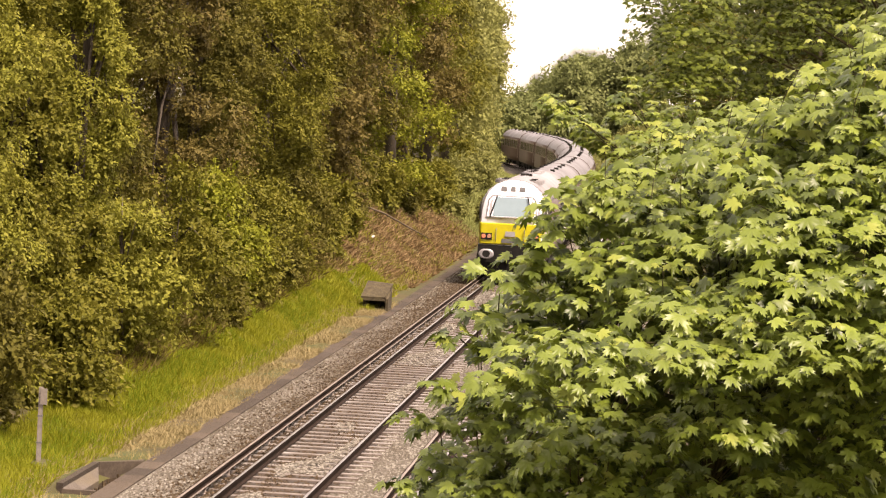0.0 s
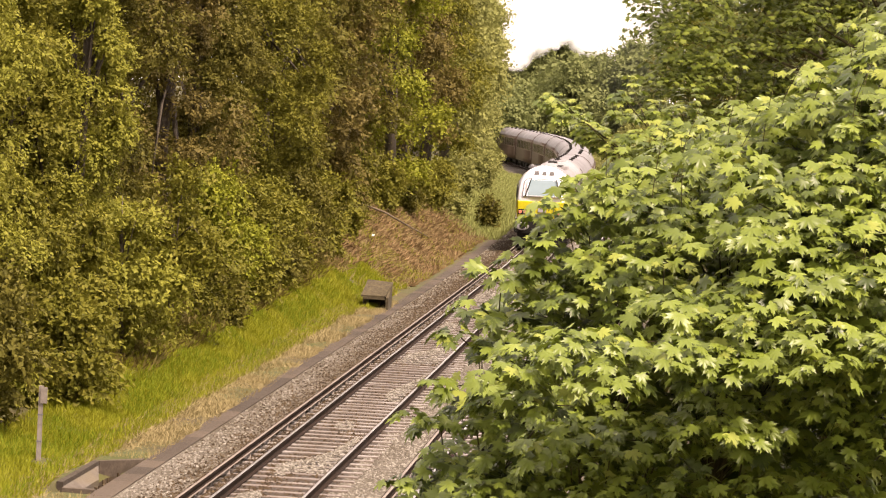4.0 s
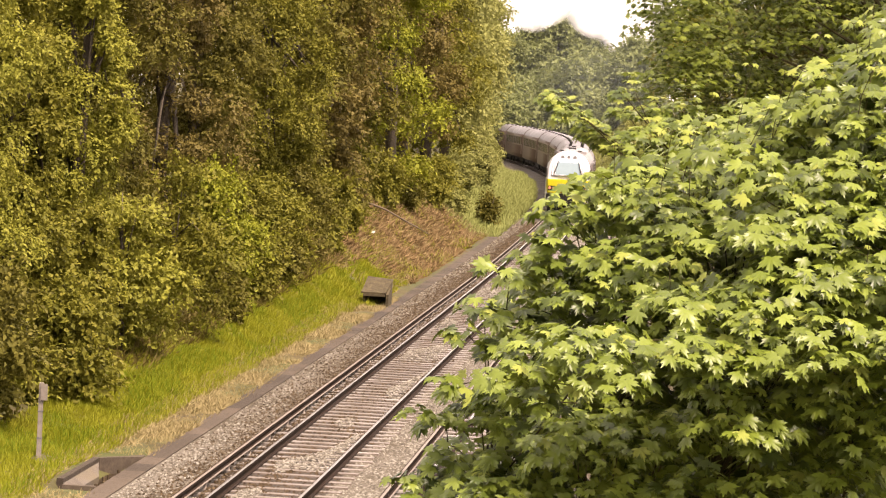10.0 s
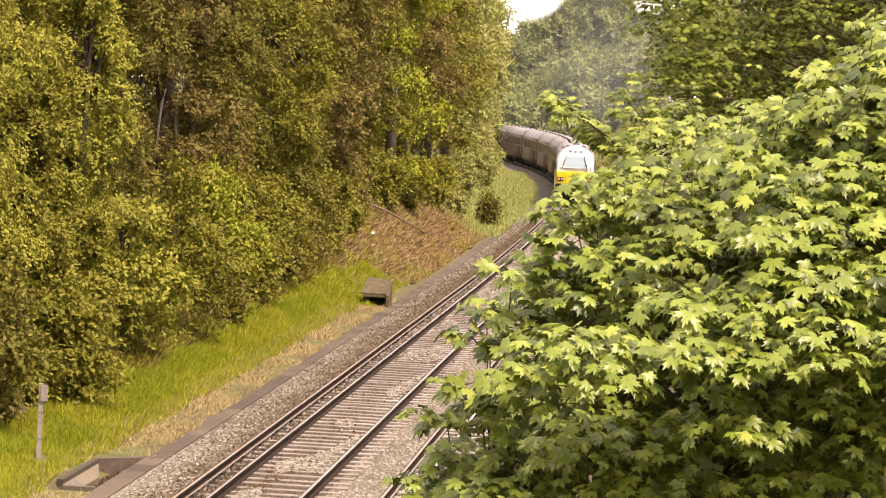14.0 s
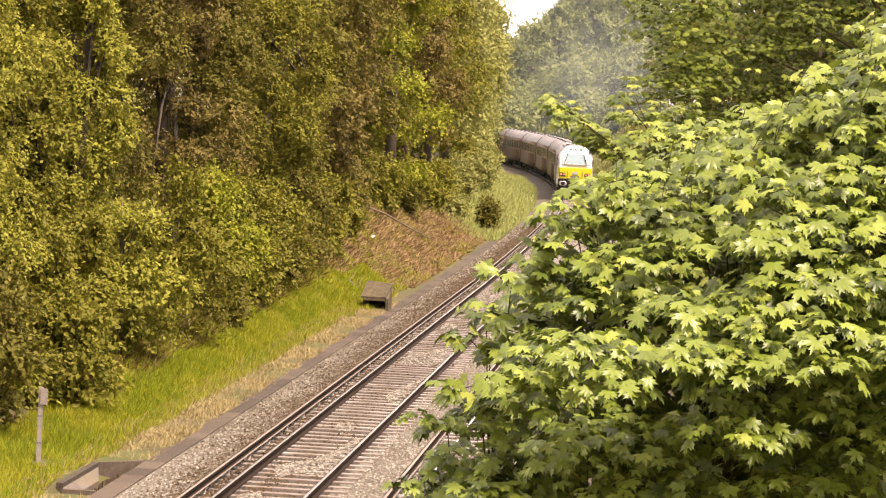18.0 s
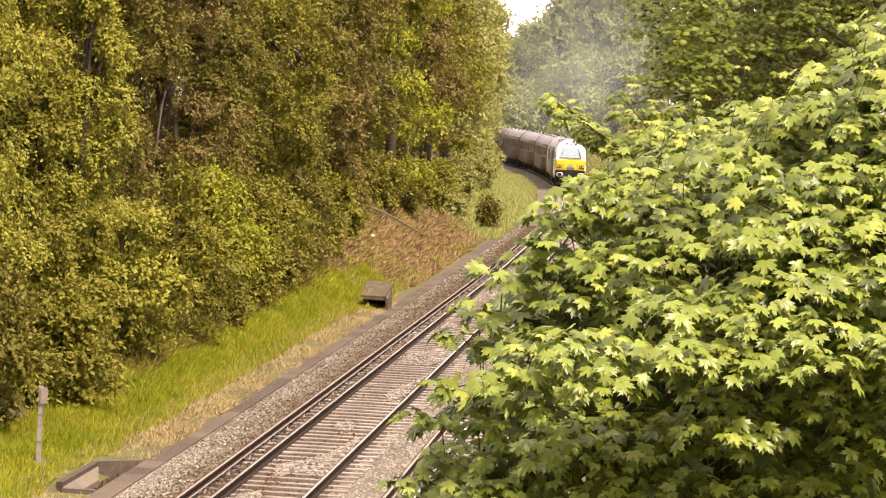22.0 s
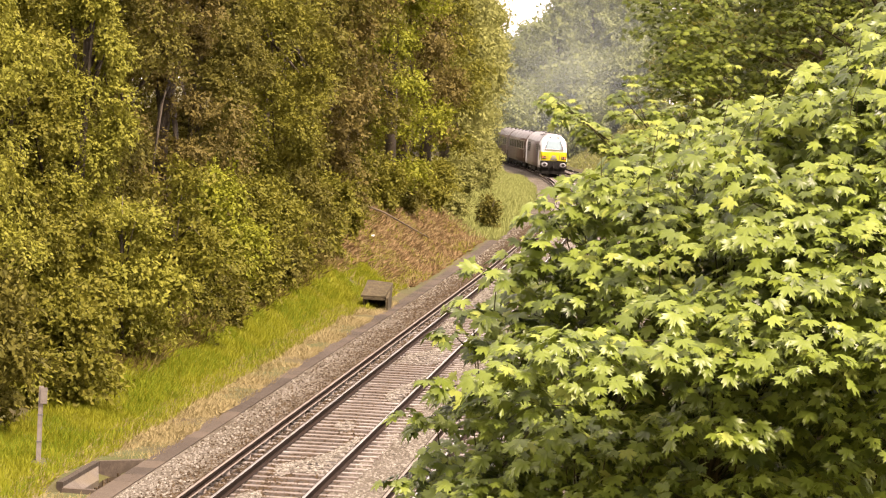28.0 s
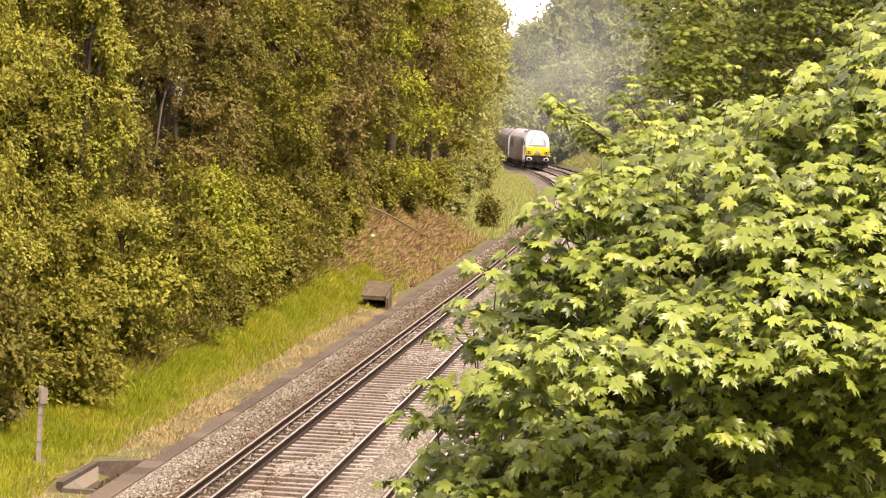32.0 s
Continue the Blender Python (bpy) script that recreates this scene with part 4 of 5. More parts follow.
    for _, tips in sorted(cells.items()):
        mid = sum((c for _, c, *_ in tips), Vector()) / len(tips)
        low = Vector((mid.x, mid.y + 0.45, mid.z - 0.7))
        g = Geo()
        leaves = []
        foot = base + Vector((0.05, 0.1, max(0.8, (low.z - base.z) * 0.75)))
        g.tube([foot - mid, (foot.lerp(low, 0.6) + Vector((0, 0, 0.1))) - mid, low - mid], [0.02, 0.012, 0.006], 6)
        for kind, c, *more in tips:
            c = c - mid
            if kind == "tier":
                wide, high, n, size = more
                tier(r, c, wide, high, n, size, leaves, 0.085 if mid.z > 6.0 else 0.04)
                inner = c + Vector((r.uniform(0.05, 0.25), r.uniform(0.35, 0.6), -r.uniform(0.05, 0.15)))
                g.tube([low - mid, inner, inner.lerp(c, 0.5) - Vector((0, 0, 0.03)), c - Vector((0, 0, high * 0.6))], [0.004, 0.0035, 0.003, 0.002], 4)
            else:
                g.tube([low - mid, c + Vector((0.1, 0.4, -more[0] - 0.1)), c - Vector((0, 0, more[0]))], [0.003, 0.0025, 0.0022], 4)
                shoot(r, c, more[0], r.uniform(0.046, 0.066), leaves, g, young=more[1])
        b = part("branch", g, M_TWIG, t, "slender dark branch with layers of leaves", at=Matrix.Translation(mid - base))
        leaves.sort(key=lambda q: q[0].y)
        hang_leaves(b, leaves, 24, LEAF_OLD, LEAF_YOUNG)
        boughs.append((b, mid - base))
    return t, boughs


maple, boughs = build_maple()


FIVE = [(0, 1.04), (18, 0.5), (48, 0.98), (72, 0.48), (104, 0.66), (150, 0.28)]
ring = [(math.sin(radians(a)) * q, math.cos(radians(a)) * q) for a, q in FIVE]
ring = ring + [(0.0, -0.1)] + [(-x, y) for x, y in reversed(ring[1:])]
FIVE_V = np.array([(0.0, 0.0, 0.05)] + [(x, y + 0.05, -0.2 * (x * x + max(y, 0) ** 2) + 0.06 * abs(x)) for x, y in ring])
FIVE_F = np.array([(0, i + 1, (i + 1) % len(ring) + 1) for i in range(len(ring))])[:, ::-1]


def build_sycamore(d0, x0, seed):
    """A larger tree farther along the bank: layered drooping boughs of broad leaves with dark hollows between."""
    r = np.random.default_rng(seed)
    base = Vector((x0, d0, ground_z(x0 - float(line_x(d0)), d0) - 0.05))
    t = thing("sycamore_tree", "tall dark-leaved sycamore overhanging the cutting", "tree", Matrix.Translation(base))
    top = 9.2 - base.z
    part("trunk", Geo().tube([(0, 0, 0), (0.1, 0.1, top * 0.4), (0.0, 0.2, top * 0.75), (0.1, 0.1, top)], [0.2, 0.16, 0.09, 0.02], 9), M_BARK, t, smooth=True)
    leaves = []
    for layer in (0, 1, 2):
        for z0 in np.arange(6.1, 8.9, 0.17):
            for k, x0 in enumerate(np.arange(1.5, 4.6, 0.42)):
                z, x = z0 + r.uniform(-0.07, 0.07), x0 + r.uniform(-0.2, 0.2)
                s = r.uniform(0.22, 0.42)
                edge = float(np.interp(z, [6.1, 6.84, 7.1, 7.38, 7.63, 8.03, 8.9], [1.9, 1.72, 1.85, 1.55, 1.6, 1.5, 1.5]))
                lump = noise.noise((x * 1.3, 4.0, z * 2.2))
                # boughs gather in layers and leave hollows between
                if x < edge + 0.9 * s or lump < (-0.14, -0.35, -1)[layer]:
                    continue
                c = Vector((x, d0 - 1.2 * lump + 0.7 * layer + r.uniform(-0.2, 0.2), z)) - base
                tier(r, c, s, r.uniform(0.08, 0.15), int(125 * (s / 0.3) ** 1.4), 0.039, leaves, 0.0)
                if layer == 0 and k % 3 == 0:
                    part("limb", Geo().tube([(0, 0.1, c.z * 0.8), (c.x * 0.5, c.y * 0.5, c.z * 0.95), c], [0.03, 0.018, 0.006], 5), M_TWIG, t)
    leaves.sort(key=lambda q: q[0].y)
    one = array_mesh("leaf", FIVE_V, FIVE_F, M_SYC)
    for p, way, up, size, _ in leaves[:24]:
        leaf_object(t, p, way, up, size, one)
    p, way, up, size = (np.array(q) for q in list(zip(*leaves[24:]))[:4])
    v, f = spread(p, up, way, size, size, (FIVE_V, FIVE_F))
    tagged(part("foliage", array_mesh("foliage", v, f, M_SYC), M_SYC, t), kind="stuff")
    return t


build_sycamore(25.0, 4.2, 21)


def build_sapling():
    """A slim sapling whose long shoots arch out over the line."""
    r = np.random.default_rng(22)
    x0, d0 = 1.75, 17.0
    base = Vector((x0, d0, ground_z(x0 - float(line_x(d0)), d0) - 0.05))
    t = thing("sycamore_sapling", "slim sapling with pale bright leaves on arching shoots", "tree", Matrix.Translation(base))
    part("trunk", Geo().tube([(0, 0, 0), (0.02, 0, 2.0), (-0.08, 0, 3.8), (-0.3, 0, 5.3)], [0.04, 0.03, 0.022, 0.008], 7), M_BARK, t, smooth=True)
    twigs, leaves = Geo(), []
    for a, b, c in (((1.30, 6.55), (0.85, 6.95), (0.61, 7.13)), ((1.35, 6.5), (1.0, 6.88), (0.80, 6.98)), ((1.40, 6.6), (1.15, 7.0), (1.08, 7.26)), ((1.5, 6.6), (1.35, 7.0), (1.22, 7.12)), ((1.35, 6.5), (1.05, 6.75), (0.93, 6.83)), ((1.5, 6.6), (1.45, 7.0), (1.42, 7.2))):
        p, q, w = (Vector((u, d0 + r.uniform(-0.3, 0.3), z)) - base for u, z in (a, b, c))
        line = [p.lerp(q, k).lerp(q.lerp(w, k), k) for k in (i / 11 for i in range(12))]
        twigs.tube(line, [0.007 - 0.0005 * i for i in range(12)], 4)
        for i, at in enumerate(line[1:]):
            for k in range(7):
                ang = r.random() * 6.28
                out = Vector((math.cos(ang), math.sin(ang), 0))
                size = 0.060 * r.uniform(0.7, 1.2) * (1 - 0.4 * i / 11)
                pt = at + out * size * 1.2 + Vector((0, 0, 0.01))
                twigs.tube([at, pt], [0.0016, 0.0012], 3)
                leaves.append((pt, out + Vector((0, -0.2, -0.5 * r.random())), Vector((r.normal() * 0.3, r.normal() * 0.3 - 0.1, 1)), size, r.random() < 0.25))
    for x, z, w in ((0.57, 7.13, 0.05), (0.63, 7.10, 0.07), (0.70, 7.06, 0.08), (0.78, 7.01, 0.09), (0.85, 6.96, 0.1), (0.93, 6.91, 0.1), (0.68, 7.0, 0.05), (0.82, 6.9, 0.07), (1.0, 6.86, 0.12), (1.12, 6.93, 0.15), (1.25, 6.86, 0.17), (1.05, 7.05, 0.1), (1.2, 7.06, 0.13), (1.32, 7.0, 0.15), (1.15, 6.78, 0.17), (1.4, 6.9, 0.18), (1.0, 7.16, 0.06), (1.38, 7.1, 0.12)):
        c = Vector((x, d0 + r.uniform(-0.3, 0.3), z)) - base
        tier(r, c, w, 0.05, int(40 * w / 0.12), 0.05, leaves, 0.22 if x < 0.95 else 0.12)
        twigs.tube([Vector((-0.1, 0, c.z - 0.7)), c.lerp(Vector((-0.1, 0, c.z - 0.7)), 0.4), c], [0.008, 0.006, 0.003], 4)
    tagged(part("twig_growth", twigs, M_TWIG, t), kind="stuff")
    hang_leaves(t, leaves, 12, LEAF_OLD, LEAF_YOUNG)
    return t


build_sapling()

# ---------------------------------------------------------------- grass, dry stalks, bracken, stones
def cover(name, label, n, region, length, width, m, seed, upright=1.0, keep=None):
    """Blades scattered over a stretch of the bank."""
    r = np.random.default_rng(seed)
    d0, d1, o0, o1 = region
    d, o = r.uniform(d0, d1, n), r.uniform(o0, o1, n)
    patch = np.array([noise.noise((a * 0.35, b * 0.9, seed)) for a, b in zip(d, o)])
    ok = patch > (keep if keep is not None else -9)
    ok &= ~((d > 49.4) & (d < 54.6) & (o > -4.05) & (o < -3.0))
    ok &= ~((d > 51.4) & (d < 52.4) & (o > -4.75) & (o < -4.45))
    d, o = d[ok], o[ok]
    a = np.arctan(line_turn(d))
    x, y = line_x(d) + o * np.cos(a), d - o * np.sin(a)
    z = bank(o, d) + np.array([lump(p, q) for p, q in zip(x, y)])
    k = len(d)
    way = np.stack([r.normal(size=k) * 0.5, r.normal(size=k) * 0.5, np.full(k, upright) * r.uniform(0.5, 1.2, k)], 1)
    up = np.stack([r.normal(size=k), -np.ones(k), 0.3 * r.normal(size=k)], 1)
    s = r.uniform(0.5, 1.3, k)
    v, f = spread(np.stack([x, y, z - 0.03], 1), up, way, length * s, width * s, BLADE)
    return tagged(new(name, array_mesh(name, v, f, m)), label, "grass" if "grass" in name else "undergrowth", kind="stuff")


cover("grass", "rank yellow-green grass on the cutting slope", 120000, (44, 98, -6.1, -3.95), 0.17, 0.017, M_GRASS, 1, keep=-9)
cover("grass", "fresh green tufts in the rank grass", 50000, (44, 112, -6.1, -4.2), 0.2, 0.018, M_FRESH, 12, 1.2, keep=0.02)
cover("grass", "pale grass strip beside the bend", 40000, (146, 270, -7.5, -2.8), 0.35, 0.06, M_PALEGRASS, 2, keep=-9)
cover("dry_grass", "straw-coloured dry grass along the cable trough", 60000, (44, 100, -4.5, -3.08), 0.15, 0.02, M_STRAW, 3, 0.45, keep=-0.75)
cover("grass", "rank grass above the drain outfall", 44000, (94, 116, -7.0, -3.6), 0.2, 0.022, M_GRASS, 8, keep=-0.2)
cover("dry_stalks", "pale dry bracken stalks on the steep bank", 8000, (98, 150, -8.0, -3.5), 0.4, 0.026, M_STRAW, 9, 0.6, keep=-0.1)
cover("dead_bracken", "reddish-brown dead bracken on the steep bank", 40000, (99, 150, -8.0, -5.4), 0.3, 0.05, M_BRACKEN, 4, 0.3, keep=-0.6)
cover("dead_bracken", "reddish-brown dead bracken at the foot of the bank", 26000, (107, 150, -5.4, -3.5), 0.3, 0.05, M_BRACKEN, 10, 0.3, keep=-0.5)
cover("grass", "grass tufts among the dead bracken", 26000, (92, 150, -8.0, -3.4), 0.26, 0.035, M_GRASS, 5, 0.8, keep=0.05)
cover("undergrowth", "brown dead stems and dark leaves at the wood's edge", 16000, (66, 104, -8.0, -5.5), 0.34, 0.05, M_LEAF["brown"], 11, 0.6, keep=-0.3)
cover("undergrowth", "low dark undergrowth beneath the trees", 40000, (50, 160, -13, -6.5), 0.3, 0.10, M_LEAF["olive"], 6, 0.5)
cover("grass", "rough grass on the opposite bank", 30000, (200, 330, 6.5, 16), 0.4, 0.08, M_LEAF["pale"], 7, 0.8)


def scatter_stones():
    """Loose crushed stone over the ballast."""
    r = np.random.default_rng(5)
    n = 130000
    d = 44 + 120 * r.random(n) ** 1.8
    o = r.uniform(-2.7, 3.6, n)
    z = np.interp(o, [-2.75, -2.62, -1.85, -1.3, -1.2, 1.2, 1.35, 2.0, 2.1, 4.6], [-0.315, -0.31, -0.24, -0.23, -0.2, -0.2, -0.23, -0.23, -0.2, -0.2])
    heap = np.array([noise.noise((a * 0.16, b * 0.9, 3.0)) for a, b in zip(d, o)])
    z = z + np.clip(heap - 0.05, 0, 0.35) * 0.3 * np.clip((0.68 - np.abs(o)) * 4, 0, 1)
    # clear of the rails
    bad = (np.abs(np.abs(o) - 0.753) < 0.09) | (np.abs(o + 1.2) < 0.07)
    z = z + ((o > -1.13) & (o < -0.85)) * 0.05 * r.random(n)
    d, o, z, heap = d[~bad], o[~bad], z[~bad], heap[~bad]
    n = len(d)
    a = np.arctan(line_turn(d))
    p = np.stack([line_x(d) + o * np.cos(a), d - o * np.sin(a), z + r.uniform(-0.015, 0.012, n)], 1)
    t = np.array([(1, 0, 0), (-0.2, 1, 0.1), (-0.9, -0.2, 0), (0.1, -0.9, -0.1), (0.1, 0.1, 0.8)])
    f = np.array([(0, 1, 4), (1, 2, 4), (2, 3, 4), (3, 0, 4)])
    ang = r.uniform(0, 6.28, n)
    s = r.uniform(0.014, 0.04, n) * np.clip(d / 85, 1, 1.5)
    q = t[None] * s[:, None, None] * r.uniform(0.7, 1.3, (n, 1, 3))
    x = q[:, :, 0] * np.cos(ang)[:, None] - q[:, :, 1] * np.sin(ang)[:, None]
    y = q[:, :, 0] * np.sin(ang)[:, None] + q[:, :, 1] * np.cos(ang)[:, None]
    v = p[:, None] + np.stack([x, y, q[:, :, 2]], 2)
    # darkest along the rails and, as painted gap shade, between sleepers; browner towards the track, pale on the heaps
    # and the shoulder
    share = np.interp(o, [-2.7, -2.3, -1.9, -1.5, -1.3], [0.05, 0.15, 0.55, 0.9, 1.0]) + np.interp(d, [54, 66, 85, 120], [0, 0.22, 0.45, 0.5])
    stained = (np.abs(np.abs(o) - 0.753) < 0.2) | ((o > -1.3) & (o < -0.7)) | ((np.abs(o) < 0.7) & (heap < 0.12)) | (np.abs(o - 2.6) < 0.3) | ((o < -1.2) & (r.random(n) < share))
    for pick, m, lab in ((~stained, M_STONE, "loose crushed grey and brown ballast stones"), (stained, M_STONE_RUST, "dark ballast stones, rust-stained along the rails, shade-dark between sleepers")):
        w = v[pick]
        faces = (f[None] + (np.arange(len(w)) * 5)[:, None, None]).reshape(-1, 3)
        tagged(new("ballast_stones", array_mesh("ballast_stones", w.reshape(-1, 3), faces, m)), lab, "ballast", kind="stuff")


scatter_stones()


# ---------------------------------------------------------------- small things on the bank
def build_post():
    d, x = 52.3, -7.33
    off = x - float(line_x(d))
    t = thing("marker_post", "weathered pale post with a small plate in the grass", "post", pose(x, d, -0.35))
    part("post_shaft", Geo().box(-0.042, 0.042, -0.042, 0.042, 0, 1.67, 0.004), M_POST, t)
    part("plate", Geo().box(-0.0, 0.125, -0.075, -0.045, 1.35, 1.65, 0.003), M_POST, t, "blank pale plate")
    for z in (0.62, 1.12):
        part("strap", Geo().box(-0.046, 0.046, -0.046, 0.046, z, z + 0.03, 0.001), M_GREY, t, "dark strap round the post")
    return t


build_post()


def build_pit():
    """Open concrete chamber beside the trough, with a pale ledge inside and soil in the bottom."""
    t = thing("drain_chamber", "open weathered concrete drain chamber beside the trough", "drain chamber", Matrix.Translation(beside(52.0, -3.42, -0.25)) @ pose(0, 0, 0, 0, 0, -5.2))
    part("chamber_wall", Geo().box(-0.53, -0.39, -1.75, 1.3, -0.6, 0.04, 0.008), M_TROUGH, t)
    part("chamber_wall", Geo().box(-0.39, 0.22, -1.9, -1.75, -0.6, -0.05, 0.008), M_TROUGH, t)
    part("chamber_wall", Geo().add([(-0.53, 1.3, -0.6), (-0.39, 1.3, -0.6), (0.23, 2.3, -0.6), (0.23, 2.6, -0.6), (-0.53, 1.3, 0.04), (-0.39, 1.3, 0.04), (0.23, 2.3, -0.03), (0.23, 2.6, -0.03)],
                                   [(3, 2, 1, 0), (4, 5, 6, 7), (0, 1, 5, 4), (1, 2, 6, 5), (2, 3, 7, 6), (3, 0, 4, 7)]), M_TROUGH, t)
    part("inner_ledge", Geo().add([(-0.39, -1.75, -0.6), (-0.16, -1.75, -0.6), (-0.16, 0.2, -0.6), (-0.39, 1.2, -0.6), (-0.39, -1.75, -0.04), (-0.16, -1.75, -0.16), (-0.16, 0.2, -0.16), (-0.39, 1.2, -0.04)],
                                  [(3, 2, 1, 0), (4, 5, 6, 7), (0, 1, 5, 4), (1, 2, 6, 5), (2, 3, 7, 6), (3, 0, 4, 7)]), M_LEDGE, t, "pale worn concrete slope inside")
    r = random.Random(8)
    g = Geo()
    for k in range(60):
        a, b, s = r.uniform(-0.1, 0.2), r.uniform(-1.6, 1.6), r.uniform(0.03, 0.08)
        g.tube([(a, b, -0.6), (a + r.uniform(-0.05, 0.05), b + r.uniform(-0.1, 0.1), -0.24 + r.uniform(-0.08, 0.08))], [s, s * 0.4], 5)
    g.box(-0.3, 0.22, -1.75, 2.0, -0.7, -0.3, 0.03)
    part("soil_fill", g, M_STONE_RUST, t, "dark soil and dead stalks in the chamber")
    return t


def build_outfall():
    """A small drain head: cheeks, back, sloping lid and a dark mouth."""
    t = thing("drain_outfall", "dark concrete drain box with a sloping lid and open mouth", "drain chamber", Matrix.Translation(beside(96.0, -3.5, -0.36)) @ pose(0, 0, 0, 0, 0, -5.2))
    for x in (-0.42, 0.36):
        part("cheek_wall", Geo().add([(x, -0.5, 0), (x + 0.09, -0.5, 0), (x + 0.09, 0.6, 0), (x, 0.6, 0), (x, -0.5, 0.46), (x + 0.09, -0.5, 0.46), (x + 0.09, 0.6, 0.88), (x, 0.6, 0.88)],
                                     [(3, 2, 1, 0), (4, 5, 6, 7), (0, 1, 5, 4), (1, 2, 6, 5), (2, 3, 7, 6), (3, 0, 4, 7)]), M_OLDCONC, t)
    part("back_wall", Geo().box(-0.33, 0.36, 0.5, 0.6, 0.0, 0.84), M_OLDCONC, t)
    part("lintel", Geo().box(-0.42, 0.33, -0.62, -0.50, 0.40, 0.46, 0.01), M_OLDCONC, t)
    part("step_slab", Geo().box(-0.46, 0.30, -0.75, -0.55, 0.0, 0.07, 0.01), M_OLDCONC, t)
    part("lid_slab", Geo().add([(-0.48, -0.56, 0.47), (0.34, -0.56, 0.47), (0.47, 0.66, 0.87), (-0.42, 0.66, 0.93), (-0.48, -0.56, 0.53), (0.34, -0.56, 0.53), (0.47, 0.66, 0.93), (-0.42, 0.66, 0.99)],
                               [(3, 2, 1, 0), (4, 5, 6, 7), (0, 1, 5, 4), (1, 2, 6, 5), (2, 3, 7, 6), (3, 0, 4, 7)]), M_OLDCONC, t, "tilted concrete lid")
    return t


build_pit()
build_outfall()


def build_log():
    a, b = beside(121.5, -7.3), beside(129.5, -4.9)
    a.z, b.z = ground_z(-7.3, 121.5) + 0.3, ground_z(-4.9, 129.5) + 0.25
    t = tagged(part("fallen_branch", Geo().tube([a, a.lerp(b, 0.35) + Vector((0, 0, 0.12)), a.lerp(b, 0.7) + Vector((0, 0, 0.05)), b], [0.05, 0.045, 0.035, 0.02], 7), M_DEADWOOD, smooth=True),
               "bare fallen branch lying down the bracken slope", "branch")
    part("side_twig", Geo().tube([a.lerp(b, 0.7) + Vector((0, 0, 0.05)), a.lerp(b, 0.75) + Vector((0.15, -0.1, -0.35))], [0.02, 0.01], 5), M_DEADWOOD, t)
    return t


build_log()


def build_scrap():
    """A scrap of white litter on the slope."""
    r = np.random.default_rng(3)
    p = beside(115.2, -5.95)
    p.z = ground_z(-5.95, 115.2) + 0.2
    g = Geo()
    n = 5
    g.add([(0.035 * (i - 2) + 0.006 * r.normal(), 0.03 * (j - 2), 0.025 * r.normal()) for j in range(n) for i in range(n)], [(j * n + i, j * n + i + 1, (j + 1) * n + i + 1, (j + 1) * n + i) for j in range(n - 1) for i in range(n - 1)])
    tagged(part("paper_scrap", g, M_SCRAP, at=Matrix.Translation(p) @ pose(0, 0, 0, 40, 10, 0)), "small crumpled scrap of white paper on the slope", "litter")
    # dark tube added in place of the trough's edge farther round the bend
    pts = [beside(d, -2.78, -0.24) for d in np.arange(204, 262, 4.0)]
    tagged(part("trough_edge_line", Geo().tube(pts, [0.06] * len(pts), 6), M_BLACK), "dark tube carrying the trough edge line on along the ballast", "cable")


build_scrap()


# ---------------------------------------------------------------- steam
def veil_mesh(seed):
    """A lumpy sheet of vapour, one unit to each side."""
    n = 24
    q = [(-1 + 2 * i / n, -1 + 2 * j / n) for j in range(n + 1) for i in range(n + 1)]
    return Geo().add([(a, 0.16 * noise.noise((a * 1.7, b * 1.7, seed)), b) for a, b in q], [(j * (n + 1) + i, j * (n + 1) + i + 1, (j + 1) * (n + 1) + i + 1, (j + 1) * (n + 1) + i) for j in range(n) for i in range(n)]).mesh("veil", True)


def build_steam(name, label, centre, wide, high, sheets, m, seed):
    """A drifting bank of vapour: soft-edged sheets, one behind another."""
    r = np.random.default_rng(seed)
    t = thing(name, label, "steam", Matrix.Translation(centre), "steam")
    for k in range(sheets):
        at = Vector((r.uniform(-0.25, 0.25) * wide, 1.3 * k, r.uniform(-0.2, 0.2) * high)) if sheets > 1 else Vector()
        part("veil", veil_mesh(seed + 7 * k), m, t, at=Matrix.Translation(at) @ pose(0, 0, 0, 0, r.uniform(-25, 25), 0) @ Matrix.Diagonal((wide, 2.5, high, 1)))
    return t, Vector(centre)


STEAM = []
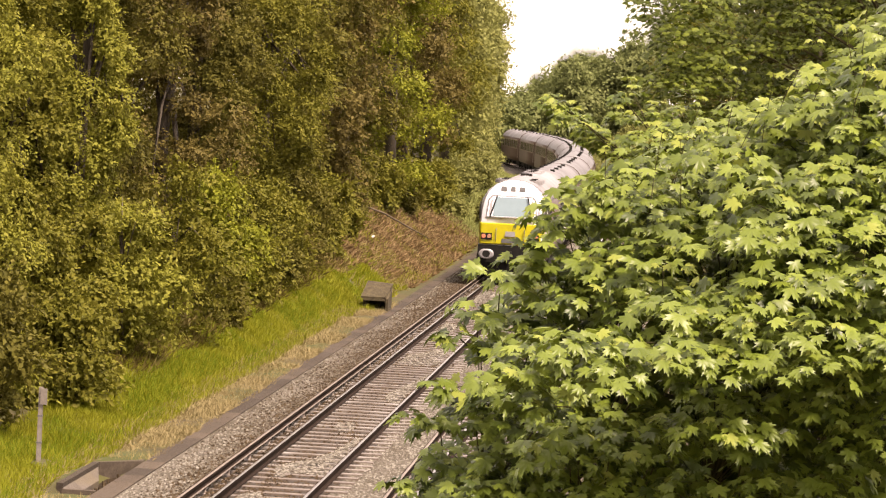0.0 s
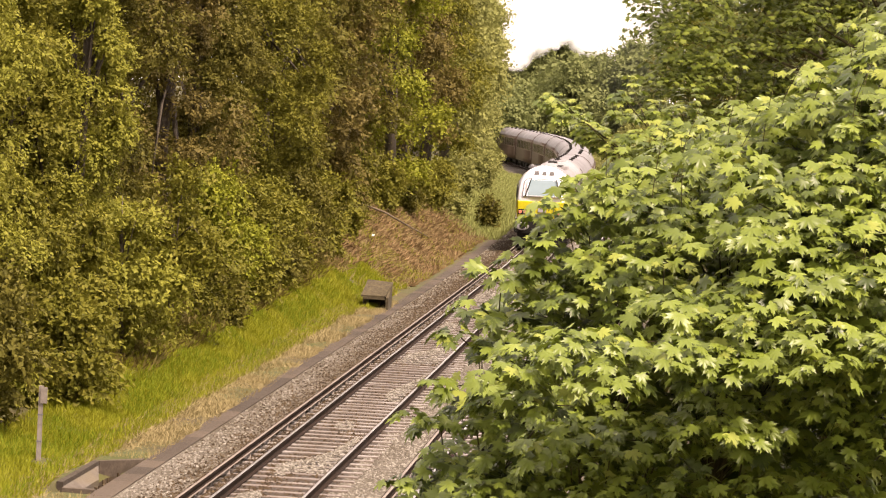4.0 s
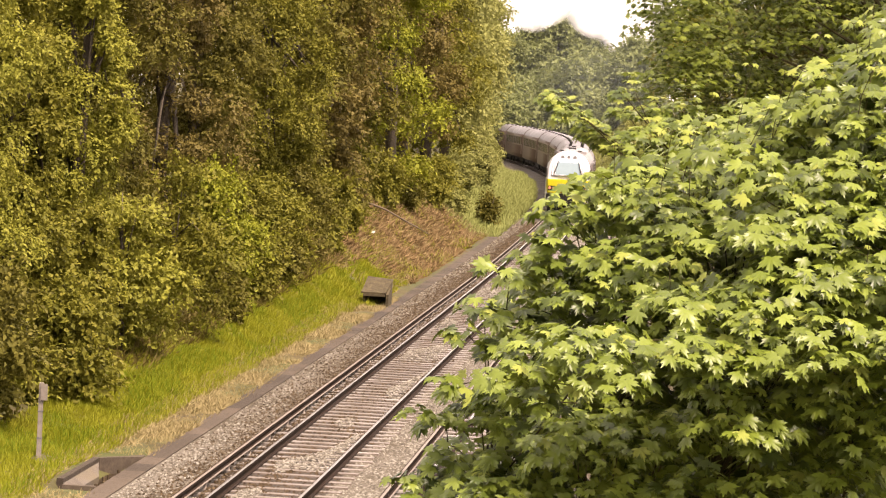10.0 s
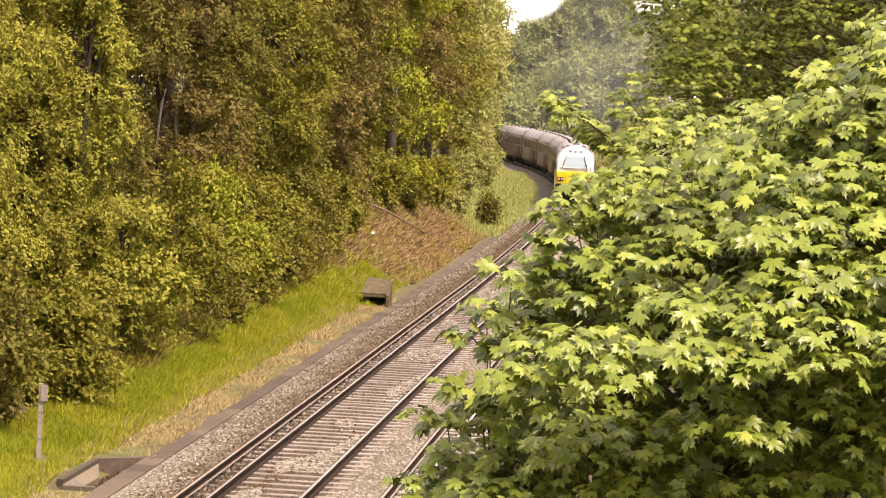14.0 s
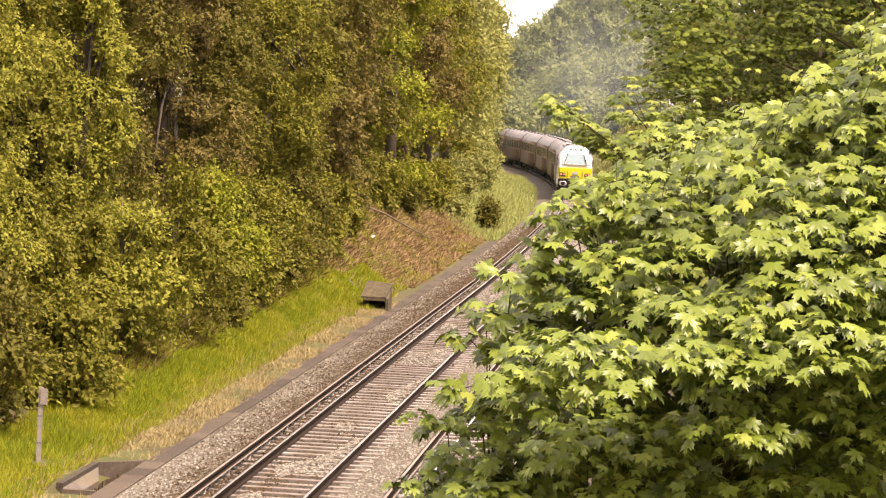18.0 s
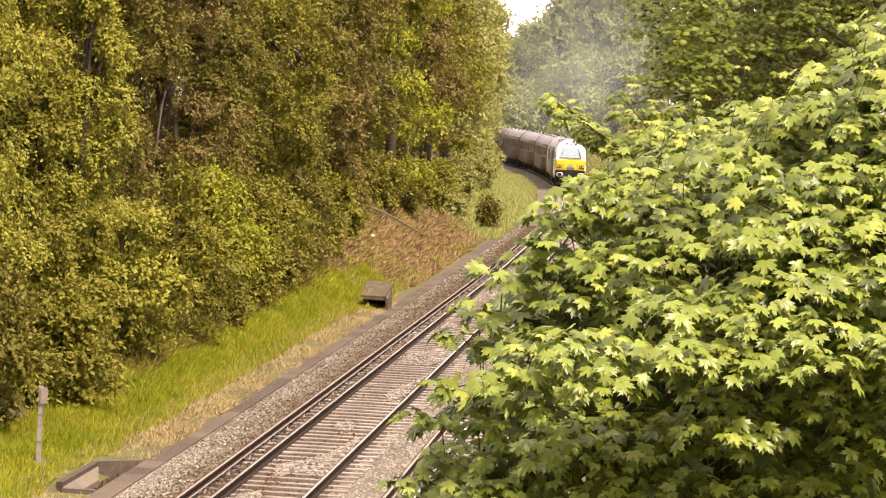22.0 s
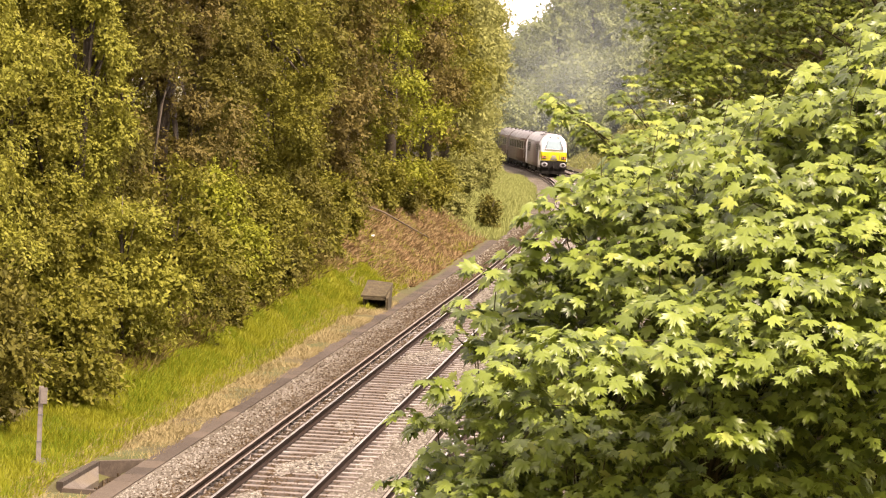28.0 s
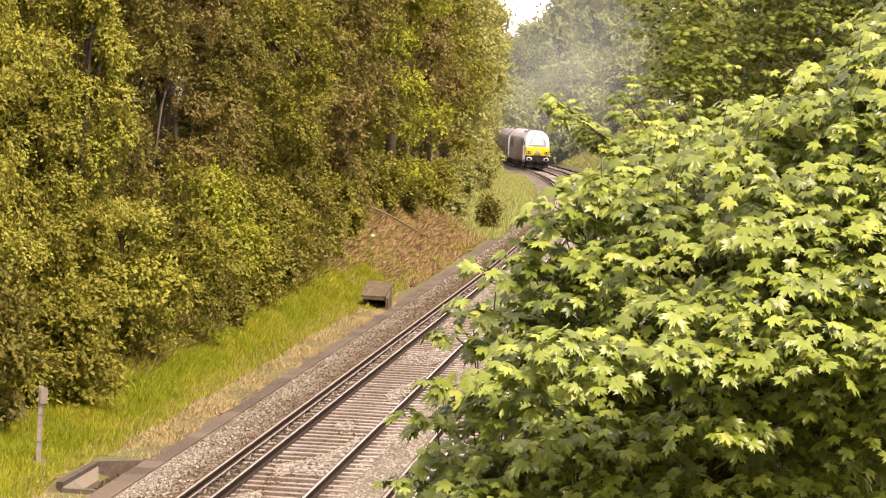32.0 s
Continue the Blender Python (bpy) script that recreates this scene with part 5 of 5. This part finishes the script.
# dense white banks over the trees: the side towards the bend rises first, the rest lingers and then lifts
for i, (x, z, wide, high, rows) in enumerate([
        (7.2, 8.6, 2.4, 2.6, ((4, 0.2, 3.5), (9, 0.6, 9.0), (14, 1, 16))), (8.6, 11.6, 3.6, 3.2, ((5, 0.2, 3.4), (10, 0.4, 5.6), (16, 0.4, 8), (28, 0, 11))), (10.6, 11.6, 2.2, 1.9, ((6, 0.2, 4.5), (10, 0.6, 9), (15, 1, 16))),
        (8.5, 16.0, 4.8, 4.4, ((6, 0, 1.5), (12, 0, 3), (20, 0, 5.5), (28, -0.5, 8.5))), (12.5, 14.6, 4.2, 3.4, ((6, -0.8, 2.2), (12, -2.2, 4.2), (18, -3.5, 6.5), (28, -4.5, 10))), (13.0, 18.5, 5.0, 4.4, ((6, 0, 1), (12, -1, 3), (18, -3, 5.5), (28, -4.5, 9))),
        (16.5, 15.4, 4.4, 3.4, ((6, 0.3, -0.6), (10, 0.6, 1.5), (15, 3, 12))), (17.0, 19.5, 5.2, 4.4, ((6, 0, 0.5), (11, 0.5, 3), (16, 3, 14))), (20.5, 15.6, 3.8, 3.4, ((6, 0, -1.2), (10, 0.3, -0.5), (15, 4, 10))),
        (21.5, 19.5, 5.0, 4.4, ((6, 0, 0), (11, 0.5, 2), (16, 4, 13))), (19.4, 12.9, 2.0, 1.4, ((6, 0.6, 0.4), (10, 1.0, 1.0), (16, 5, 7))), (11.8, 9.9, 0.8, 0.7, ((3, 0.5, 2.5), (8, 0.5, 7), (14, 1, 15)))]):
    STEAM.append((*build_steam("steam_bank", "soft white bank of locomotive steam above the trees", (x, 336 + 0.7 * i, z + 0.6), wide, high, 1, M_STEAM, 40 + i), rows))
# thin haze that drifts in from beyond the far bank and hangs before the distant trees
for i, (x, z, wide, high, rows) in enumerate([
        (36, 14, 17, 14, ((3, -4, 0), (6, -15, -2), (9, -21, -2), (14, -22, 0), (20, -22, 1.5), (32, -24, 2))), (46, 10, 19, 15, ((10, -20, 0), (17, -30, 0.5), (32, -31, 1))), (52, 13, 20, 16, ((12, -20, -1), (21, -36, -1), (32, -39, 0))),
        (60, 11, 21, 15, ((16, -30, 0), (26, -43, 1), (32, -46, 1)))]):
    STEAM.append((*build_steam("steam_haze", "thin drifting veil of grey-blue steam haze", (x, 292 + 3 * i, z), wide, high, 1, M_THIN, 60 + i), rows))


# ---------------------------------------------------------------- sleepers and insulators, piece by piece
def build_sleepers():
    sl = Geo().box(-1.25, 1.25, -0.115, 0.115, -0.36, -0.165, 0.02)
    base = sl.mesh("sleeper")
    base.materials.append(M_CONCRETE)
    pot = Geo().tube([(0, 0, -0.2), (0, 0, -0.12), (0, 0, -0.055)], [0.075, 0.06, 0.07], 8).mesh("insulator")
    pot.materials.append(M_POT)
    r = random.Random(9)
    for track, centre, n in ((track_near, 0.0, 290), (track_far, 3.35, 120)):
        s = reach(40)
        rest = Geo()
        i = 0
        while s < reach(420):
            x, d, k = along(s)
            a = -math.degrees(math.atan(k)) + r.uniform(-0.7, 0.7)
            m = Matrix.Translation(beside(d, centre + r.uniform(-0.02, 0.02), r.uniform(-0.012, 0.006))) @ pose(0, 0, 0, 0, 0, a)
            if i < n:
                part("sleeper", base, M_CONCRETE, track, at=m)
            else:
                rest.add([m @ Vector(v) for v in sl.v], sl.f)
            if i % 4 == 0 and i < n:
                part("insulator", pot, M_POT, track, at=Matrix.Translation(beside(d, centre - 1.2, 0.0)))
            i += 1
            s += 0.62
        tagged(part("sleeper_run", rest, M_CONCRETE, track), kind="stuff")


build_sleepers()


# ---------------------------------------------------------------- what moves
FACE = [(0, 110.0), (2, 122.0), (3.5, 131.2), (6, 146.0), (8, 156.5), (10, 167.0), (12, 177.5), (14, 188.0), (17, 204.5), (20, 221.0), (23, 238.5), (25, 250.0), (28, 265.4), (30, 275.5), (32, 286.8)]


def motions():
    for i, car in enumerate([loco] + coaches):
        back = 0 if i == 0 else LOCO_LEN + 0.85 + (i - 1) * (COACH_LEN + 0.85)
        walk(car, [(t, vehicle_pose(reach(d) + back, LOCO_LEN if i == 0 else COACH_LEN)) for t, d in FACE])
    sway = [(0, 0.0, 0.0), (2, 0.1, 0), (3.5, 0.1, 0.0), (5.5, 0.15, 0.0), (7, 0.3, 0.05), (9, 0.7, 0.1), (10.5, 1.15, 0.2), (12, 1.35, 0.25), (14, 1.3, 0.15), (16.5, 1.1, 0.2), (17.5, 1.5, 0.3),
            (18.5, 0.8, 0.1), (20, 0.3, -0.1), (21.5, 0.4, 0.0), (23, 0.0, -0.1), (25, 0.0, 0.0), (27.5, -0.4, 0.0), (30, -0.6, 0.05), (32, -0.5, 0.0)]
    for i, (b, at) in enumerate(boughs):
        k = 0.7 + 0.5 * ((i * 37) % 10) / 10
        walk(b, [(t, Matrix.Translation(at + Vector((0.03 * k * a, 0, -0.004 * k * a + 0.01 * c * math.sin(i * 1.7 + t)))) @ pose(0, 0, 0, 0.6 * c * math.sin(i + t), 1.2 * k * a, 0)) for t, a, c in sway])
    for i, (ob, at, rows) in enumerate(STEAM):
        turned = 14 if i % 2 else -10
        last = rows[-1]
        rows = [(0, 0, 0), *rows] + ([(32, last[1] * 1.3, last[2] * 1.3)] if last[0] < 32 else [])
        walk(ob, [(t, Matrix.Translation(at + Vector((dx, 0, dz))) @ pose(0, 0, 0, 0, turned * t / 32, 0)) for t, dx, dz in rows])


motions()
